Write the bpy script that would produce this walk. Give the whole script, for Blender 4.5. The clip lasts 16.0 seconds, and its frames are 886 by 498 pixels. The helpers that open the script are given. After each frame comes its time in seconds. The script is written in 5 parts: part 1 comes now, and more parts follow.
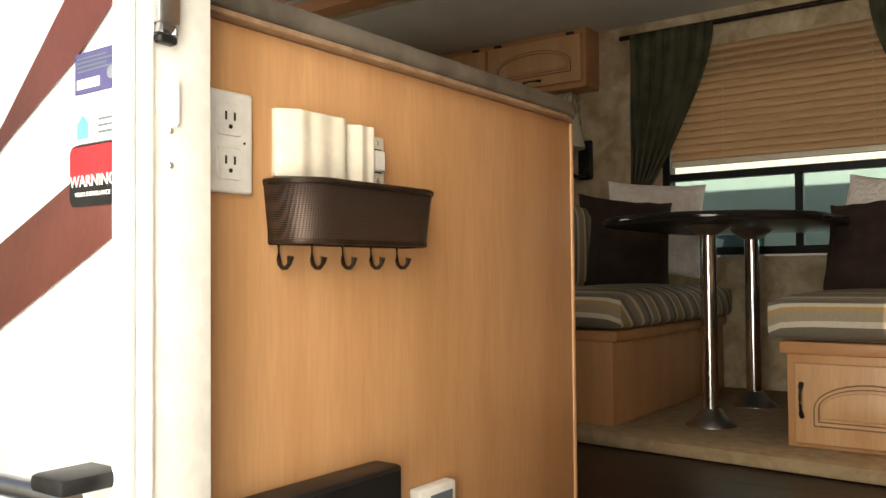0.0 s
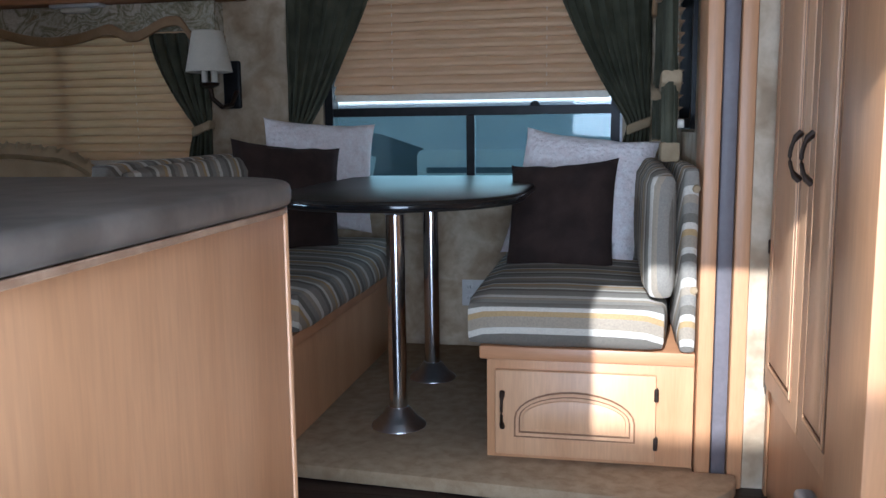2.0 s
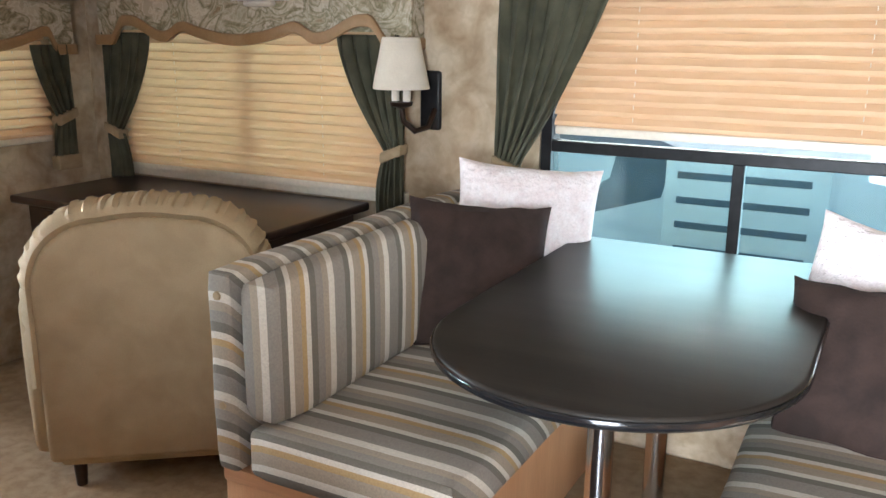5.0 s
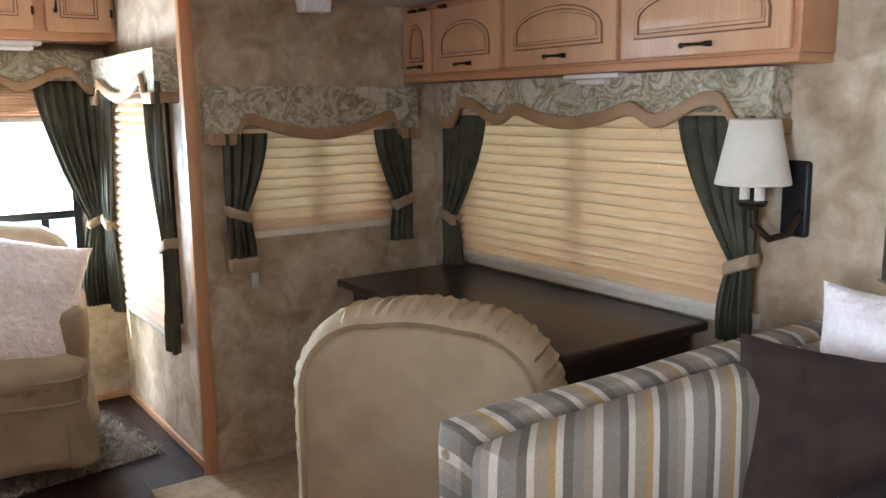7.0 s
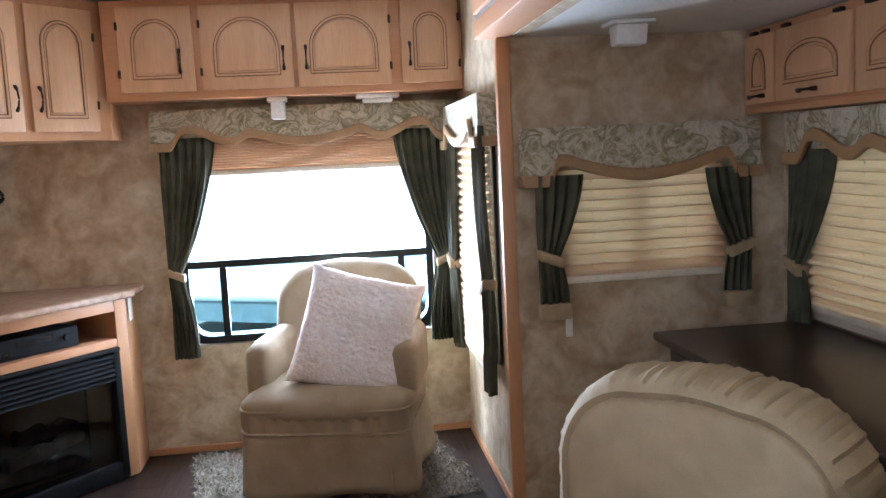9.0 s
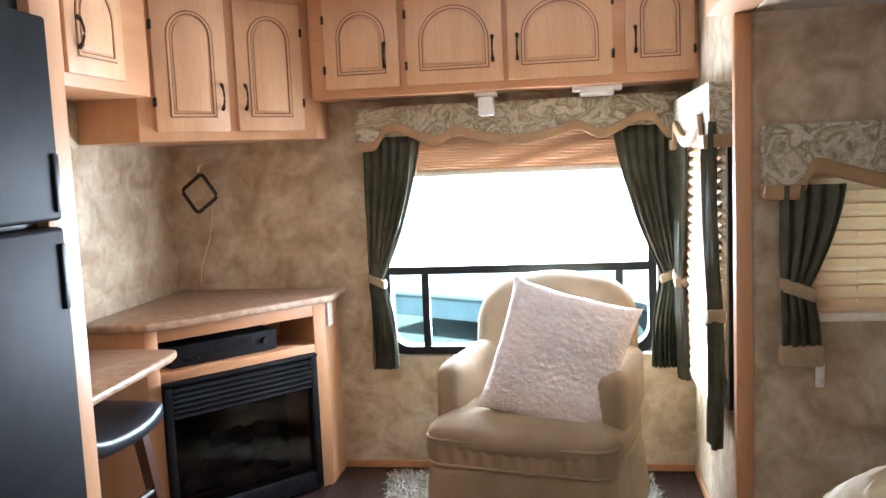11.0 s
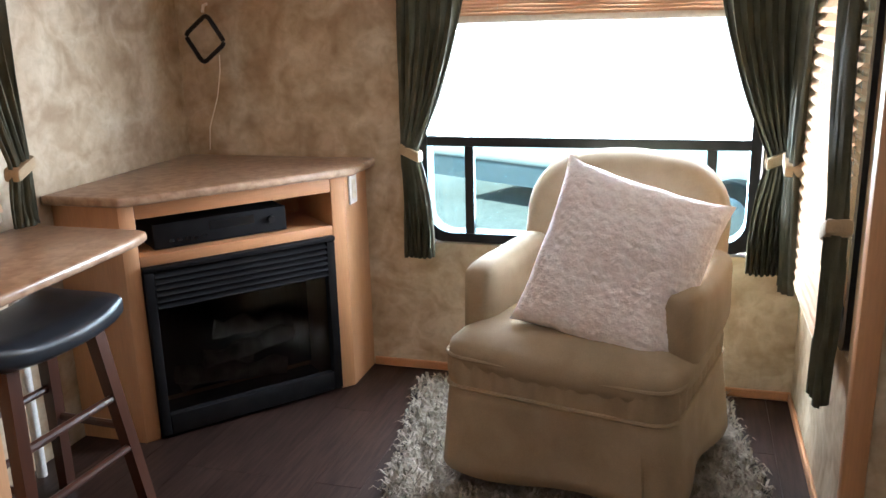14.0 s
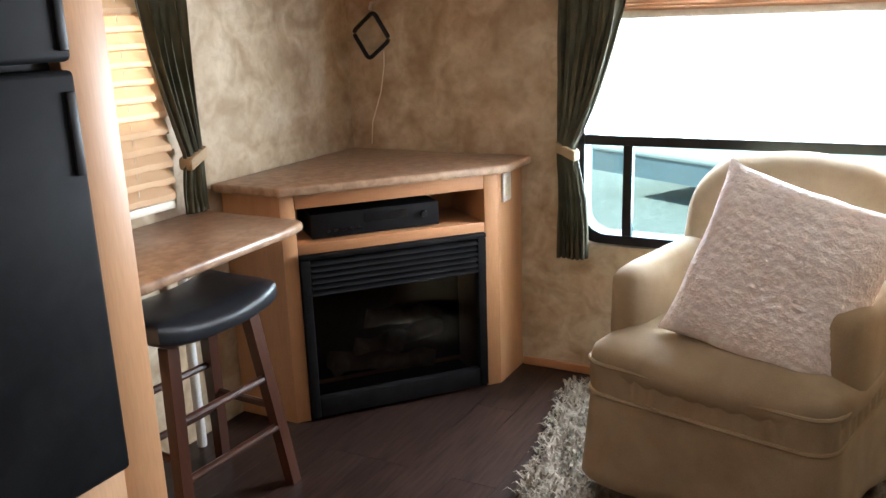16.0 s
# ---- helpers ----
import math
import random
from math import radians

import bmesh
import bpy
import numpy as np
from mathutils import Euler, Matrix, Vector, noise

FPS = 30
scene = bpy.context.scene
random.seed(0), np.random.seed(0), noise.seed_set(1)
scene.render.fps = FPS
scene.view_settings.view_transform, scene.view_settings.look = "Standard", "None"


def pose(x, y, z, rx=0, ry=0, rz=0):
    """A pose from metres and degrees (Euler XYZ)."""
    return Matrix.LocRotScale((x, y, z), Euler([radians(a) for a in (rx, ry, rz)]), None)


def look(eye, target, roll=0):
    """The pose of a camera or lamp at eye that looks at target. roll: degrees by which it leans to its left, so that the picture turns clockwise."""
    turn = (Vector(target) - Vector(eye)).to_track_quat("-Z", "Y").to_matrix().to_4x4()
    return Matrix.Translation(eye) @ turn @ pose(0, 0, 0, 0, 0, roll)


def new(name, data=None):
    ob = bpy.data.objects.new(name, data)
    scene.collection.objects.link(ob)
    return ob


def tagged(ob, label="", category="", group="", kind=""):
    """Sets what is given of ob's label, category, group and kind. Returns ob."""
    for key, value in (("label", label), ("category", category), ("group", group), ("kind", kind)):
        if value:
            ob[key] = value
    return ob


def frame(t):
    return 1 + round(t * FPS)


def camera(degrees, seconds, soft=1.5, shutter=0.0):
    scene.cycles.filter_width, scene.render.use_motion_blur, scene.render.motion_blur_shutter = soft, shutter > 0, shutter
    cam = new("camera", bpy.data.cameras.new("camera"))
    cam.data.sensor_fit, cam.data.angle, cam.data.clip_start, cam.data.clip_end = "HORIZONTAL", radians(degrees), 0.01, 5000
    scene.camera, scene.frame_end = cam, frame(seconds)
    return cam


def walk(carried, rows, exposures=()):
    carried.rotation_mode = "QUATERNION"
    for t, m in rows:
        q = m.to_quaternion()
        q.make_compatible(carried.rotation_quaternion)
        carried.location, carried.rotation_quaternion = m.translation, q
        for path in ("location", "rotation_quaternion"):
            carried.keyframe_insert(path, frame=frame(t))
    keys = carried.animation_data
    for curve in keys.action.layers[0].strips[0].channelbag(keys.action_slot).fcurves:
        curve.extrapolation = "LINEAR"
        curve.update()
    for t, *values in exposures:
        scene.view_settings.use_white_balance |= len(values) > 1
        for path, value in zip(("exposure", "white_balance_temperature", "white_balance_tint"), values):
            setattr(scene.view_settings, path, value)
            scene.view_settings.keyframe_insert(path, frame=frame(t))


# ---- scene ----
cam = camera(55.3, 16.0)
PATH = [
    (0, (0.734, -0.976, 0.579), (-0.445, 0.638, 0.635), -0.5),
    (0.5, (0.57, -0.858, 0.604), (-0.305, 0.941, 0.567), -0.8),
    (1, (0.459, -0.779, 0.715), (-0.13, 1.125, 0.549), -1.0),
    (1.5, (0.407, -0.624, 0.794), (-0.047, 1.309, 0.56), -1.0),
    (2, (0.377, -0.503, 0.952), (-0.009, 1.439, 0.669), -0.7),
    (2.5, (0.32, -0.398, 1.078), (-0.015, 1.542, 0.726), -1.2),
    (3, (0.304, -0.308, 1.172), (0.017, 1.635, 0.796), -1.4),
    (3.2, (0.300, -0.257, 1.184), (0.003, 1.683, 0.803), -1.4),
    (5.3, (0.211, 0.479, 1.394), (-0.852, 2.095, 0.888), 0.5),
    (5.5, (0.211, 0.552, 1.403), (-0.951, 2.102, 0.907), 0.5),
    (6, (0.18, 0.69, 1.401), (-1.172, 2.096, 0.957), 0.1),
    (6.5, (0.131, 0.792, 1.399), (-1.352, 2.075, 1.004), -0.8),
    (7, (0.074, 0.907, 1.398), (-1.547, 2.029, 1.064), -0.8),
    (7.5, (0.041, 1.015, 1.393), (-1.715, 1.927, 1.103), -1.1),
    (8, (0.048, 1.149, 1.403), (-1.815, 1.826, 1.135), -1.6),
    (8.5, (0.056, 1.233, 1.405), (-1.877, 1.684, 1.16), -2.5),
    (9, (0.027, 1.281, 1.407), (-1.944, 1.533, 1.181), -2.8),
    (9.5, (-0.09, 1.307, 1.409), (-2.077, 1.372, 1.191), -2.5),
    (10, (-0.211, 1.333, 1.416), (-2.199, 1.269, 1.209), -2.5),
    (10.2, (-0.24, 1.346, 1.415), (-2.227, 1.231, 1.215), -2.5),
    (12.3, (-0.701, 1.527, 1.428), (-2.622, 1.034, 1.167), -2.5),
    (12.5, (-0.746, 1.512, 1.419), (-2.669, 1.04, 1.133), -2.4),
    (13, (-0.89, 1.507, 1.358), (-2.802, 1.063, 0.979), -2.1),
    (13.5, (-1.05, 1.514, 1.364), (-2.934, 1.034, 0.896), -1.6),
    (14, (-1.101, 1.517, 1.367), (-2.952, 0.973, 0.842), -1.5),
    (14.5, (-1.142, 1.512, 1.376), (-2.975, 0.946, 0.808), -1.2),
    (15, (-1.179, 1.551, 1.381), (-2.979, 0.913, 0.788), -0.9),
    (15.5, (-1.189, 1.562, 1.378), (-2.95, 0.811, 0.797), -1.1),
    (16, (-1.16, 1.579, 1.368), (-2.857, 0.659, 0.844), -2.0),
]
walk(cam, [(t, look(eye, target, roll)) for t, eye, target, roll in PATH], exposures=[(0, 0.47, 8600, 10), (0.5, 0.55, 7600, 10), (1.0, 0.65, 5800, 10), (1.5, 0.7, 5000, 10), (2.0, 0.78, 5050, 10), (2.5, 1.1, 5250, 10), (3.0, 1.75, 5300, 10), (5.5, 3.0, 6000, 10), (7.0, 2.87, 5500, 10), (8.5, 2.65, 5150, 10), (10.0, 3.12, 5250, 10), (12.5, 3.1, 5800, 10), (13.5, 3.0, 5700, 10), (14.3, 2.5, 5700, 10), (16.0, 2.55, 6000, 10)])

# ---- world, sun, exposure ----
world = bpy.data.worlds.new("sky")
scene.world = world
world.use_nodes = True
wn, wl = world.node_tree.nodes, world.node_tree.links
sky = wn.new("ShaderNodeTexSky")
sky.sky_type = "NISHITA"
sky.sun_disc = False
sky.sun_elevation = radians(24.2)
sky.sun_rotation = radians(186.6)
wn["Background"].inputs["Strength"].default_value = 0.09
wl.new(sky.outputs[0], wn["Background"].inputs["Color"])
sun = new("sun", bpy.data.lights.new("sun", "SUN"))
sun.data.energy, sun.data.angle, sun.data.color = 5.0, radians(0.6), (1.0, 0.93, 0.82)
sun.matrix_world = look((0, 0, 0), (0.116, 1.0, -0.455))


def window_light(name, eye, target, w, h, watts, color=(0.93, 0.97, 1.0)):
    lamp = new(name, bpy.data.lights.new(name, "AREA"))
    lamp.data.shape, lamp.data.size, lamp.data.size_y = "RECTANGLE", w, h
    lamp.data.energy, lamp.data.color = watts, color
    lamp.matrix_world = look(eye, target)
    return lamp


# skylight entering by the openings
window_light("daylight_rear", (-4.30, 1.15, 0.95), (-3.0, 1.15, 0.75), 1.15, 0.75, 28)
window_light("daylight_dinette", (-0.2, 3.05, 0.84), (-0.5, 1.0, 1.0), 1.05, 0.36, 1.3)
window_light("daylight_door", (0.45, -1.05, 0.85), (0.35, 1.0, 0.85), 0.9, 1.7, 33)
window_light("daylight_desk", (-2.0, 3.06, 1.1), (-2.0, 1.0, 0.9), 1.1, 0.55, 1.9, (1, 0.92, 0.78))
window_light("daylight_slide_end", (-3.02, 2.35, 1.12), (-1.0, 2.3, 1.0), 0.55, 0.4, 0.85, (1, 0.92, 0.78))
window_light("daylight_side", (-3.5, 2.05, 1.05), (-3.5, 0.5, 0.9), 0.5, 0.7, 0.6, (1, 0.92, 0.78))
window_light("daylight_bar", (-2.75, -0.58, 1.2), (-2.75, 1.0, 1.0), 0.6, 0.6, 0.6, (1, 0.93, 0.8))


# ---- materials ----
def ramp(nt, src, stops):
    r = nt.nodes.new("ShaderNodeValToRGB")
    while len(r.color_ramp.elements) < len(stops):
        r.color_ramp.elements.new(0.5)
    for e, (p, c) in zip(r.color_ramp.elements, stops):
        e.position, e.color = p, (*c, 1)
    nt.links.new(src, r.inputs[0])
    return r.outputs[0]


def blank(name, rough=0.5, metal=0.0):
    m = bpy.data.materials.new(name)
    m.use_nodes = True
    nt = m.node_tree
    b = nt.nodes["Principled BSDF"]
    b.inputs["Roughness"].default_value, b.inputs["Metallic"].default_value = rough, metal
    tc = nt.nodes.new("ShaderNodeTexCoord")
    return m, nt, b, tc.outputs["Object"]


def noise_of(nt, co, scale, detail=4.0, stretch=(1, 1, 1), distortion=0.0):
    mp = nt.nodes.new("ShaderNodeMapping")
    mp.inputs["Scale"].default_value = stretch
    nt.links.new(co, mp.inputs[0])
    n = nt.nodes.new("ShaderNodeTexNoise")
    n.inputs["Scale"].default_value, n.inputs["Detail"].default_value = scale, detail
    n.inputs["Distortion"].default_value = distortion
    nt.links.new(mp.outputs[0], n.inputs["Vector"])
    return n.outputs["Fac"]


def bump(nt, b, height, strength, distance=0.004):
    u = nt.nodes.new("ShaderNodeBump")
    u.inputs["Strength"].default_value, u.inputs["Distance"].default_value = strength, distance
    nt.links.new(height, u.inputs["Height"])
    nt.links.new(u.outputs[0], b.inputs["Normal"])


def blend(nt, fac, a, c, mode="MIX"):
    x = nt.nodes.new("ShaderNodeMix")
    x.data_type, x.blend_type = "RGBA", mode
    for sock, v in ((x.inputs["Factor"], fac), (x.inputs["A"], a), (x.inputs["B"], c)):
        if isinstance(v, (int, float)):
            sock.default_value = v
        elif isinstance(v, tuple):
            sock.default_value = (*v, 1)
        else:
            nt.links.new(v, sock)
    return x.outputs["Result"]


def mottled(name, c0, c1, scale=8.0, rough=0.5, metal=0.0, fine=90.0, relief=0.15, stretch=(1, 1, 1), lo=0.35, hi=0.65):
    """Two tones in soft blotches, with a fine grain over them."""
    m, nt, b, co = blank(name, rough, metal)
    big = ramp(nt, noise_of(nt, co, scale, 5, stretch, 0.3), [(lo, c0), (hi, c1)])
    grain = noise_of(nt, co, fine, 3, stretch)
    g = ramp(nt, grain, [(0.3, (0.88, 0.88, 0.88)), (0.7, (1.0, 1.0, 1.0))])
    nt.links.new(blend(nt, 1.0, big, g, "MULTIPLY"), b.inputs["Base Color"])
    if relief:
        bump(nt, b, grain, relief, 0.002)
    return m


def wood(name, c0, c1, axis=2, rough=0.42, scale=14.0):
    st = [6.0, 6.0, 6.0]
    st[axis] = 0.5
    return mottled(name, c0, c1, scale * 0.12, rough, 0, scale * 2.2, 0.06, tuple(st), 0.3, 0.7)


MAPLE = wood("maple_upright", (0.50, 0.255, 0.115), (0.60, 0.33, 0.165), 2)
MAPLE_X = wood("maple_level", (0.47, 0.225, 0.10), (0.57, 0.29, 0.14), 0)
MAPLE_DOOR = wood("maple_door", (0.56, 0.315, 0.16), (0.66, 0.395, 0.215), 2)
GLAZE = mottled("dark_glaze", (0.16, 0.075, 0.03), (0.25, 0.12, 0.05), 20, 0.5)
WALLPAPER, _nt, _b, _co = blank("wallpaper", 0.62)
_c = ramp(_nt, noise_of(_nt, _co, 7.0, 7, (1, 1, 1), 0.8), [(0.32, (0.36, 0.26, 0.155)), (0.5, (0.49, 0.385, 0.255)), (0.68, (0.62, 0.53, 0.39))])
_d = ramp(_nt, noise_of(_nt, _co, 28.0, 5, (1, 1, 1), 0.6), [(0.3, (0.82, 0.80, 0.77)), (0.6, (1, 1, 1))])
_nt.links.new(blend(_nt, 1.0, _c, _d, "MULTIPLY"), _b.inputs["Base Color"])
bump(_nt, _b, noise_of(_nt, _co, 120.0, 3), 0.15, 0.002)
CEIL = mottled("ceiling_vinyl", (0.66, 0.64, 0.60), (0.72, 0.70, 0.66), 5, 0.6)
WHITE = mottled("white_plastic", (0.74, 0.73, 0.70), (0.80, 0.79, 0.76), 6, 0.35, 0, 60, 0.03)
IVORY = mottled("ivory_plastic", (0.72, 0.66, 0.54), (0.78, 0.73, 0.62), 6, 0.4, 0, 60, 0.03)
BLACK = mottled("black_plastic", (0.008, 0.008, 0.009), (0.016, 0.016, 0.017), 20, 0.42)
BLACK.node_tree.nodes["Principled BSDF"].inputs["Specular IOR Level"].default_value = 0.25
BLACKGLOSS = mottled("black_gloss", (0.008, 0.008, 0.009), (0.014, 0.014, 0.015), 10, 0.12, 0, 60, 0.0)
FRIDGE = mottled("black_fridge", (0.008, 0.008, 0.009), (0.014, 0.014, 0.015), 10, 0.55, 0, 200, 0.05)
FRIDGE.node_tree.nodes["Principled BSDF"].inputs["Specular IOR Level"].default_value = 0.06
BRONZE = mottled("oil_rubbed_bronze", (0.03, 0.018, 0.012), (0.06, 0.04, 0.03), 30, 0.4, 0.7)
WIREMESH, _nt, _b, _co = blank("woven_wire_mesh", 0.45, 0.6)
_wa, _wb = _nt.nodes.new("ShaderNodeTexWave"), _nt.nodes.new("ShaderNodeTexWave")
for _w, _d in ((_wa, "X"), (_wb, "Z")):
    _w.bands_direction = _d
    _w.inputs["Scale"].default_value = 130.0
    _nt.links.new(_co, _w.inputs["Vector"])
_grid = blend(_nt, 1.0, _wa.outputs["Color"], _wb.outputs["Color"], "MULTIPLY")
_nt.links.new(ramp(_nt, _grid, [(0.1, (0.07, 0.045, 0.035)), (0.6, (0.012, 0.008, 0.006))]), _b.inputs["Base Color"])
bump(_nt, _b, _grid, 0.25, 0.001)
CHROME = mottled("chrome", (0.62, 0.62, 0.63), (0.70, 0.70, 0.71), 12, 0.16, 1.0, 60, 0.0)
STEEL = mottled("brushed_steel", (0.42, 0.43, 0.45), (0.52, 0.53, 0.55), 12, 0.33, 1.0)
COUNTER = mottled("grey_laminate", (0.075, 0.062, 0.050), (0.145, 0.122, 0.10), 16, 0.45, 0, 70, 0.05)
TOPBROWN = mottled("brown_stone_laminate", (0.25, 0.145, 0.085), (0.40, 0.265, 0.17), 30, 0.3, 0, 110, 0.03)
ESPRESSO = wood("espresso_wood", (0.020, 0.011, 0.008), (0.035, 0.020, 0.014), 0, 0.28)
TABLETOP = wood("dark_table_laminate", (0.020, 0.017, 0.014), (0.032, 0.027, 0.022), 0, 0.38)
TABLETOP.node_tree.nodes["Principled BSDF"].inputs["Specular IOR Level"].default_value = 0.09
CARPET = mottled("tan_carpet", (0.30, 0.21, 0.12), (0.40, 0.30, 0.185), 24, 0.95, 0, 260, 0.6)
TWILL = mottled("tan_twill", (0.30, 0.225, 0.135), (0.37, 0.285, 0.18), 9, 0.85, 0, 300, 0.3)
CREAM = mottled("cream_fabric", (0.40, 0.30, 0.17), (0.48, 0.37, 0.22), 9, 0.75, 0, 300, 0.2)
OLIVE = mottled("olive_curtain", (0.042, 0.042, 0.022), (0.080, 0.078, 0.045), 12, 0.8, 0, 250, 0.3)
TIE = mottled("tan_tieback", (0.30, 0.22, 0.12), (0.40, 0.30, 0.18), 20, 0.8, 0, 250, 0.4)
TANTRIM = mottled("tan_moulding", (0.32, 0.19, 0.085), (0.39, 0.245, 0.12), 10, 0.5)
BROWNPILLOW = mottled("brown_suede", (0.020, 0.010, 0.007), (0.040, 0.021, 0.015), 14, 0.9, 0, 160, 0.5)
FUZZ = mottled("pink_white_plush", (0.85, 0.76, 0.74), (0.93, 0.88, 0.865), 30, 0.95, 0, 140, 0.0)
_fn, _fc = FUZZ.node_tree, [n for n in FUZZ.node_tree.nodes if n.type == "TEX_COORD"][0].outputs["Object"]
_fv = _fn.nodes.new("ShaderNodeTexVoronoi")
_fv.feature = "SMOOTH_F1"
_fv.inputs["Scale"].default_value = 58.0
_fn.links.new(_fc, _fv.inputs["Vector"])
_fk = blend(_fn, 0.35, _fv.outputs["Distance"], noise_of(_fn, _fc, 170.0, 3))
_fi = _fn.nodes.new("ShaderNodeInvert")
_fn.links.new(_fk, _fi.inputs["Color"])
bump(_fn, _fn.nodes["Principled BSDF"], _fi.outputs[0], 0.9, 0.012)
LEATHER = mottled("black_leather", (0.012, 0.014, 0.018), (0.022, 0.025, 0.03), 14, 0.28, 0, 220, 0.3)
MAHOGANY = wood("mahogany", (0.040, 0.014, 0.008), (0.075, 0.028, 0.015), 2, 0.3)
RUG = mottled("grey_shag", (0.18, 0.155, 0.12), (0.42, 0.37, 0.30), 26, 0.98, 0, 160, 0.8)
SHADE = mottled("linen_shade", (0.68, 0.62, 0.50), (0.76, 0.70, 0.58), 10, 0.8, 0, 300, 0.2)
SILVER = mottled("aluminium", (0.50, 0.53, 0.58), (0.60, 0.63, 0.68), 12, 0.35, 0.8)
GELCOAT = mottled("white_gelcoat", (0.70, 0.71, 0.72), (0.76, 0.77, 0.78), 3, 0.22, 0, 40, 0.02)
MAROON = mottled("maroon_vinyl", (0.085, 0.022, 0.018), (0.12, 0.035, 0.028), 8, 0.3)
NAVY = mottled("navy_sticker", (0.06, 0.055, 0.15), (0.08, 0.075, 0.19), 10, 0.4)
RED = mottled("red_sticker", (0.55, 0.02, 0.03), (0.62, 0.035, 0.04), 10, 0.4)
TEAL = mottled("teal_print", (0.08, 0.33, 0.40), (0.10, 0.40, 0.47), 10, 0.4)
GREYV = mottled("grey_vinyl", (0.10, 0.13, 0.15), (0.13, 0.16, 0.19), 8, 0.35)
GRAVEL = mottled("gravel", (0.20, 0.19, 0.17), (0.34, 0.32, 0.29), 30, 0.95, 0, 120, 0.7)
SEAL = mottled("grey_rubber_seal", (0.13, 0.115, 0.12), (0.17, 0.15, 0.16), 8, 0.5)
LOG = mottled("ember_log", (0.12, 0.10, 0.085), (0.34, 0.30, 0.26), 18, 0.9)
VINYLPLANK, _nt, _b, _co = blank("dark_plank", 0.36)
_b.inputs["Specular IOR Level"].default_value = 0.22
_oi = _nt.nodes.new("ShaderNodeObjectInfo")
_g = ramp(_nt, noise_of(_nt, _co, 5.0, 6, (1.2, 14, 6), 0.4), [(0.3, (0.016, 0.009, 0.007)), (0.7, (0.050, 0.029, 0.023))])
_v = ramp(_nt, _oi.outputs["Random"], [(0.0, (0.75, 0.75, 0.75)), (1.0, (1, 1, 1))])
_nt.links.new(blend(_nt, 1.0, _g, _v, "MULTIPLY"), _b.inputs["Base Color"])
bump(_nt, _b, noise_of(_nt, _co, 30.0, 4, (1, 12, 4)), 0.15, 0.002)


def striped(name, axis=1, scale=4.2, phase=0.0):
    m, nt, b, co = blank(name, 0.85)
    sep = nt.nodes.new("ShaderNodeSeparateXYZ")
    nt.links.new(co, sep.inputs[0])
    wrap = nt.nodes.new("ShaderNodeMath")
    wrap.operation = "ADD" if axis == 3 else "SUBTRACT"
    nt.links.new(sep.outputs[1], wrap.inputs[0])
    nt.links.new(sep.outputs[2 if axis == 3 else 0], wrap.inputs[1])
    k = nt.nodes.new("ShaderNodeMath")
    k.operation = "MULTIPLY_ADD"
    k.inputs[1].default_value, k.inputs[2].default_value = scale, phase
    nt.links.new(wrap.outputs[0], k.inputs[0])
    f = nt.nodes.new("ShaderNodeMath")
    f.operation = "FRACT"
    nt.links.new(k.outputs[0], f.inputs[0])
    grey, dark, cream, gold, taupe = (0.26, 0.235, 0.195), (0.165, 0.145, 0.115), (0.60, 0.55, 0.46), (0.42, 0.285, 0.13), (0.34, 0.28, 0.205)
    stops = [(0.0, cream), (0.09, grey), (0.27, dark), (0.36, cream), (0.43, taupe), (0.56, gold), (0.63, cream), (0.70, dark), (0.80, grey), (0.91, taupe)]
    c = ramp(nt, f.outputs[0], stops)
    c.node.color_ramp.interpolation = "CONSTANT"
    weave = noise_of(nt, co, 220, 3)
    g = ramp(nt, weave, [(0.3, (0.8, 0.8, 0.8)), (0.7, (1, 1, 1))])
    nt.links.new(blend(nt, 1.0, c, g, "MULTIPLY"), b.inputs["Base Color"])
    bump(nt, b, weave, 0.35, 0.002)
    return m


STRIPE = striped("striped_upholstery")
STRIPE_SEAT = striped("striped_upholstery_wrapped", 3)

# leaf print of the valances
PRINT, _nt, _b, _co = blank("leaf_print", 0.85)
_n1 = noise_of(_nt, _co, 7.5, 3, (1.0, 1.0, 1.3), 1.6)
_n2 = noise_of(_nt, _co, 20.0, 3, (1, 1, 1), 2.2)
_leaf = ramp(_nt, _n1, [(0.40, (0.60, 0.55, 0.44)), (0.46, (0.24, 0.22, 0.13)), (0.50, (0.42, 0.38, 0.27)), (0.56, (0.56, 0.51, 0.40)), (0.62, (0.27, 0.25, 0.15)), (0.66, (0.50, 0.45, 0.33)), (0.72, (0.33, 0.25, 0.15))])
_vein = ramp(_nt, _n2, [(0.42, (0.66, 0.63, 0.55)), (0.5, (1, 1, 1)), (0.58, (0.80, 0.78, 0.72))])
_nt.links.new(blend(_nt, 0.8, _leaf, _vein, "MULTIPLY"), _b.inputs["Base Color"])

# pleated shade: thin cloth that lets daylight through
BLIND, _nt, _b, _co = blank("pleated_shade_cloth", 0.8)
_c = ramp(_nt, noise_of(_nt, _co, 40, 3, (0.3, 0.3, 1)), [(0.3, (0.60, 0.40, 0.235)), (0.7, (0.65, 0.44, 0.27))])
_nt.links.new(_c, _b.inputs["Base Color"])
_tr = _nt.nodes.new("ShaderNodeBsdfTranslucent")
_nt.links.new(_c, _tr.inputs["Color"])
_ms = _nt.nodes.new("ShaderNodeMixShader")
_ms.inputs[0].default_value = 0.23
_nt.links.new(_b.outputs[0], _ms.inputs[1])
_nt.links.new(_tr.outputs[0], _ms.inputs[2])
_nt.links.new(_ms.outputs[0], _nt.nodes["Material Output"].inputs["Surface"])


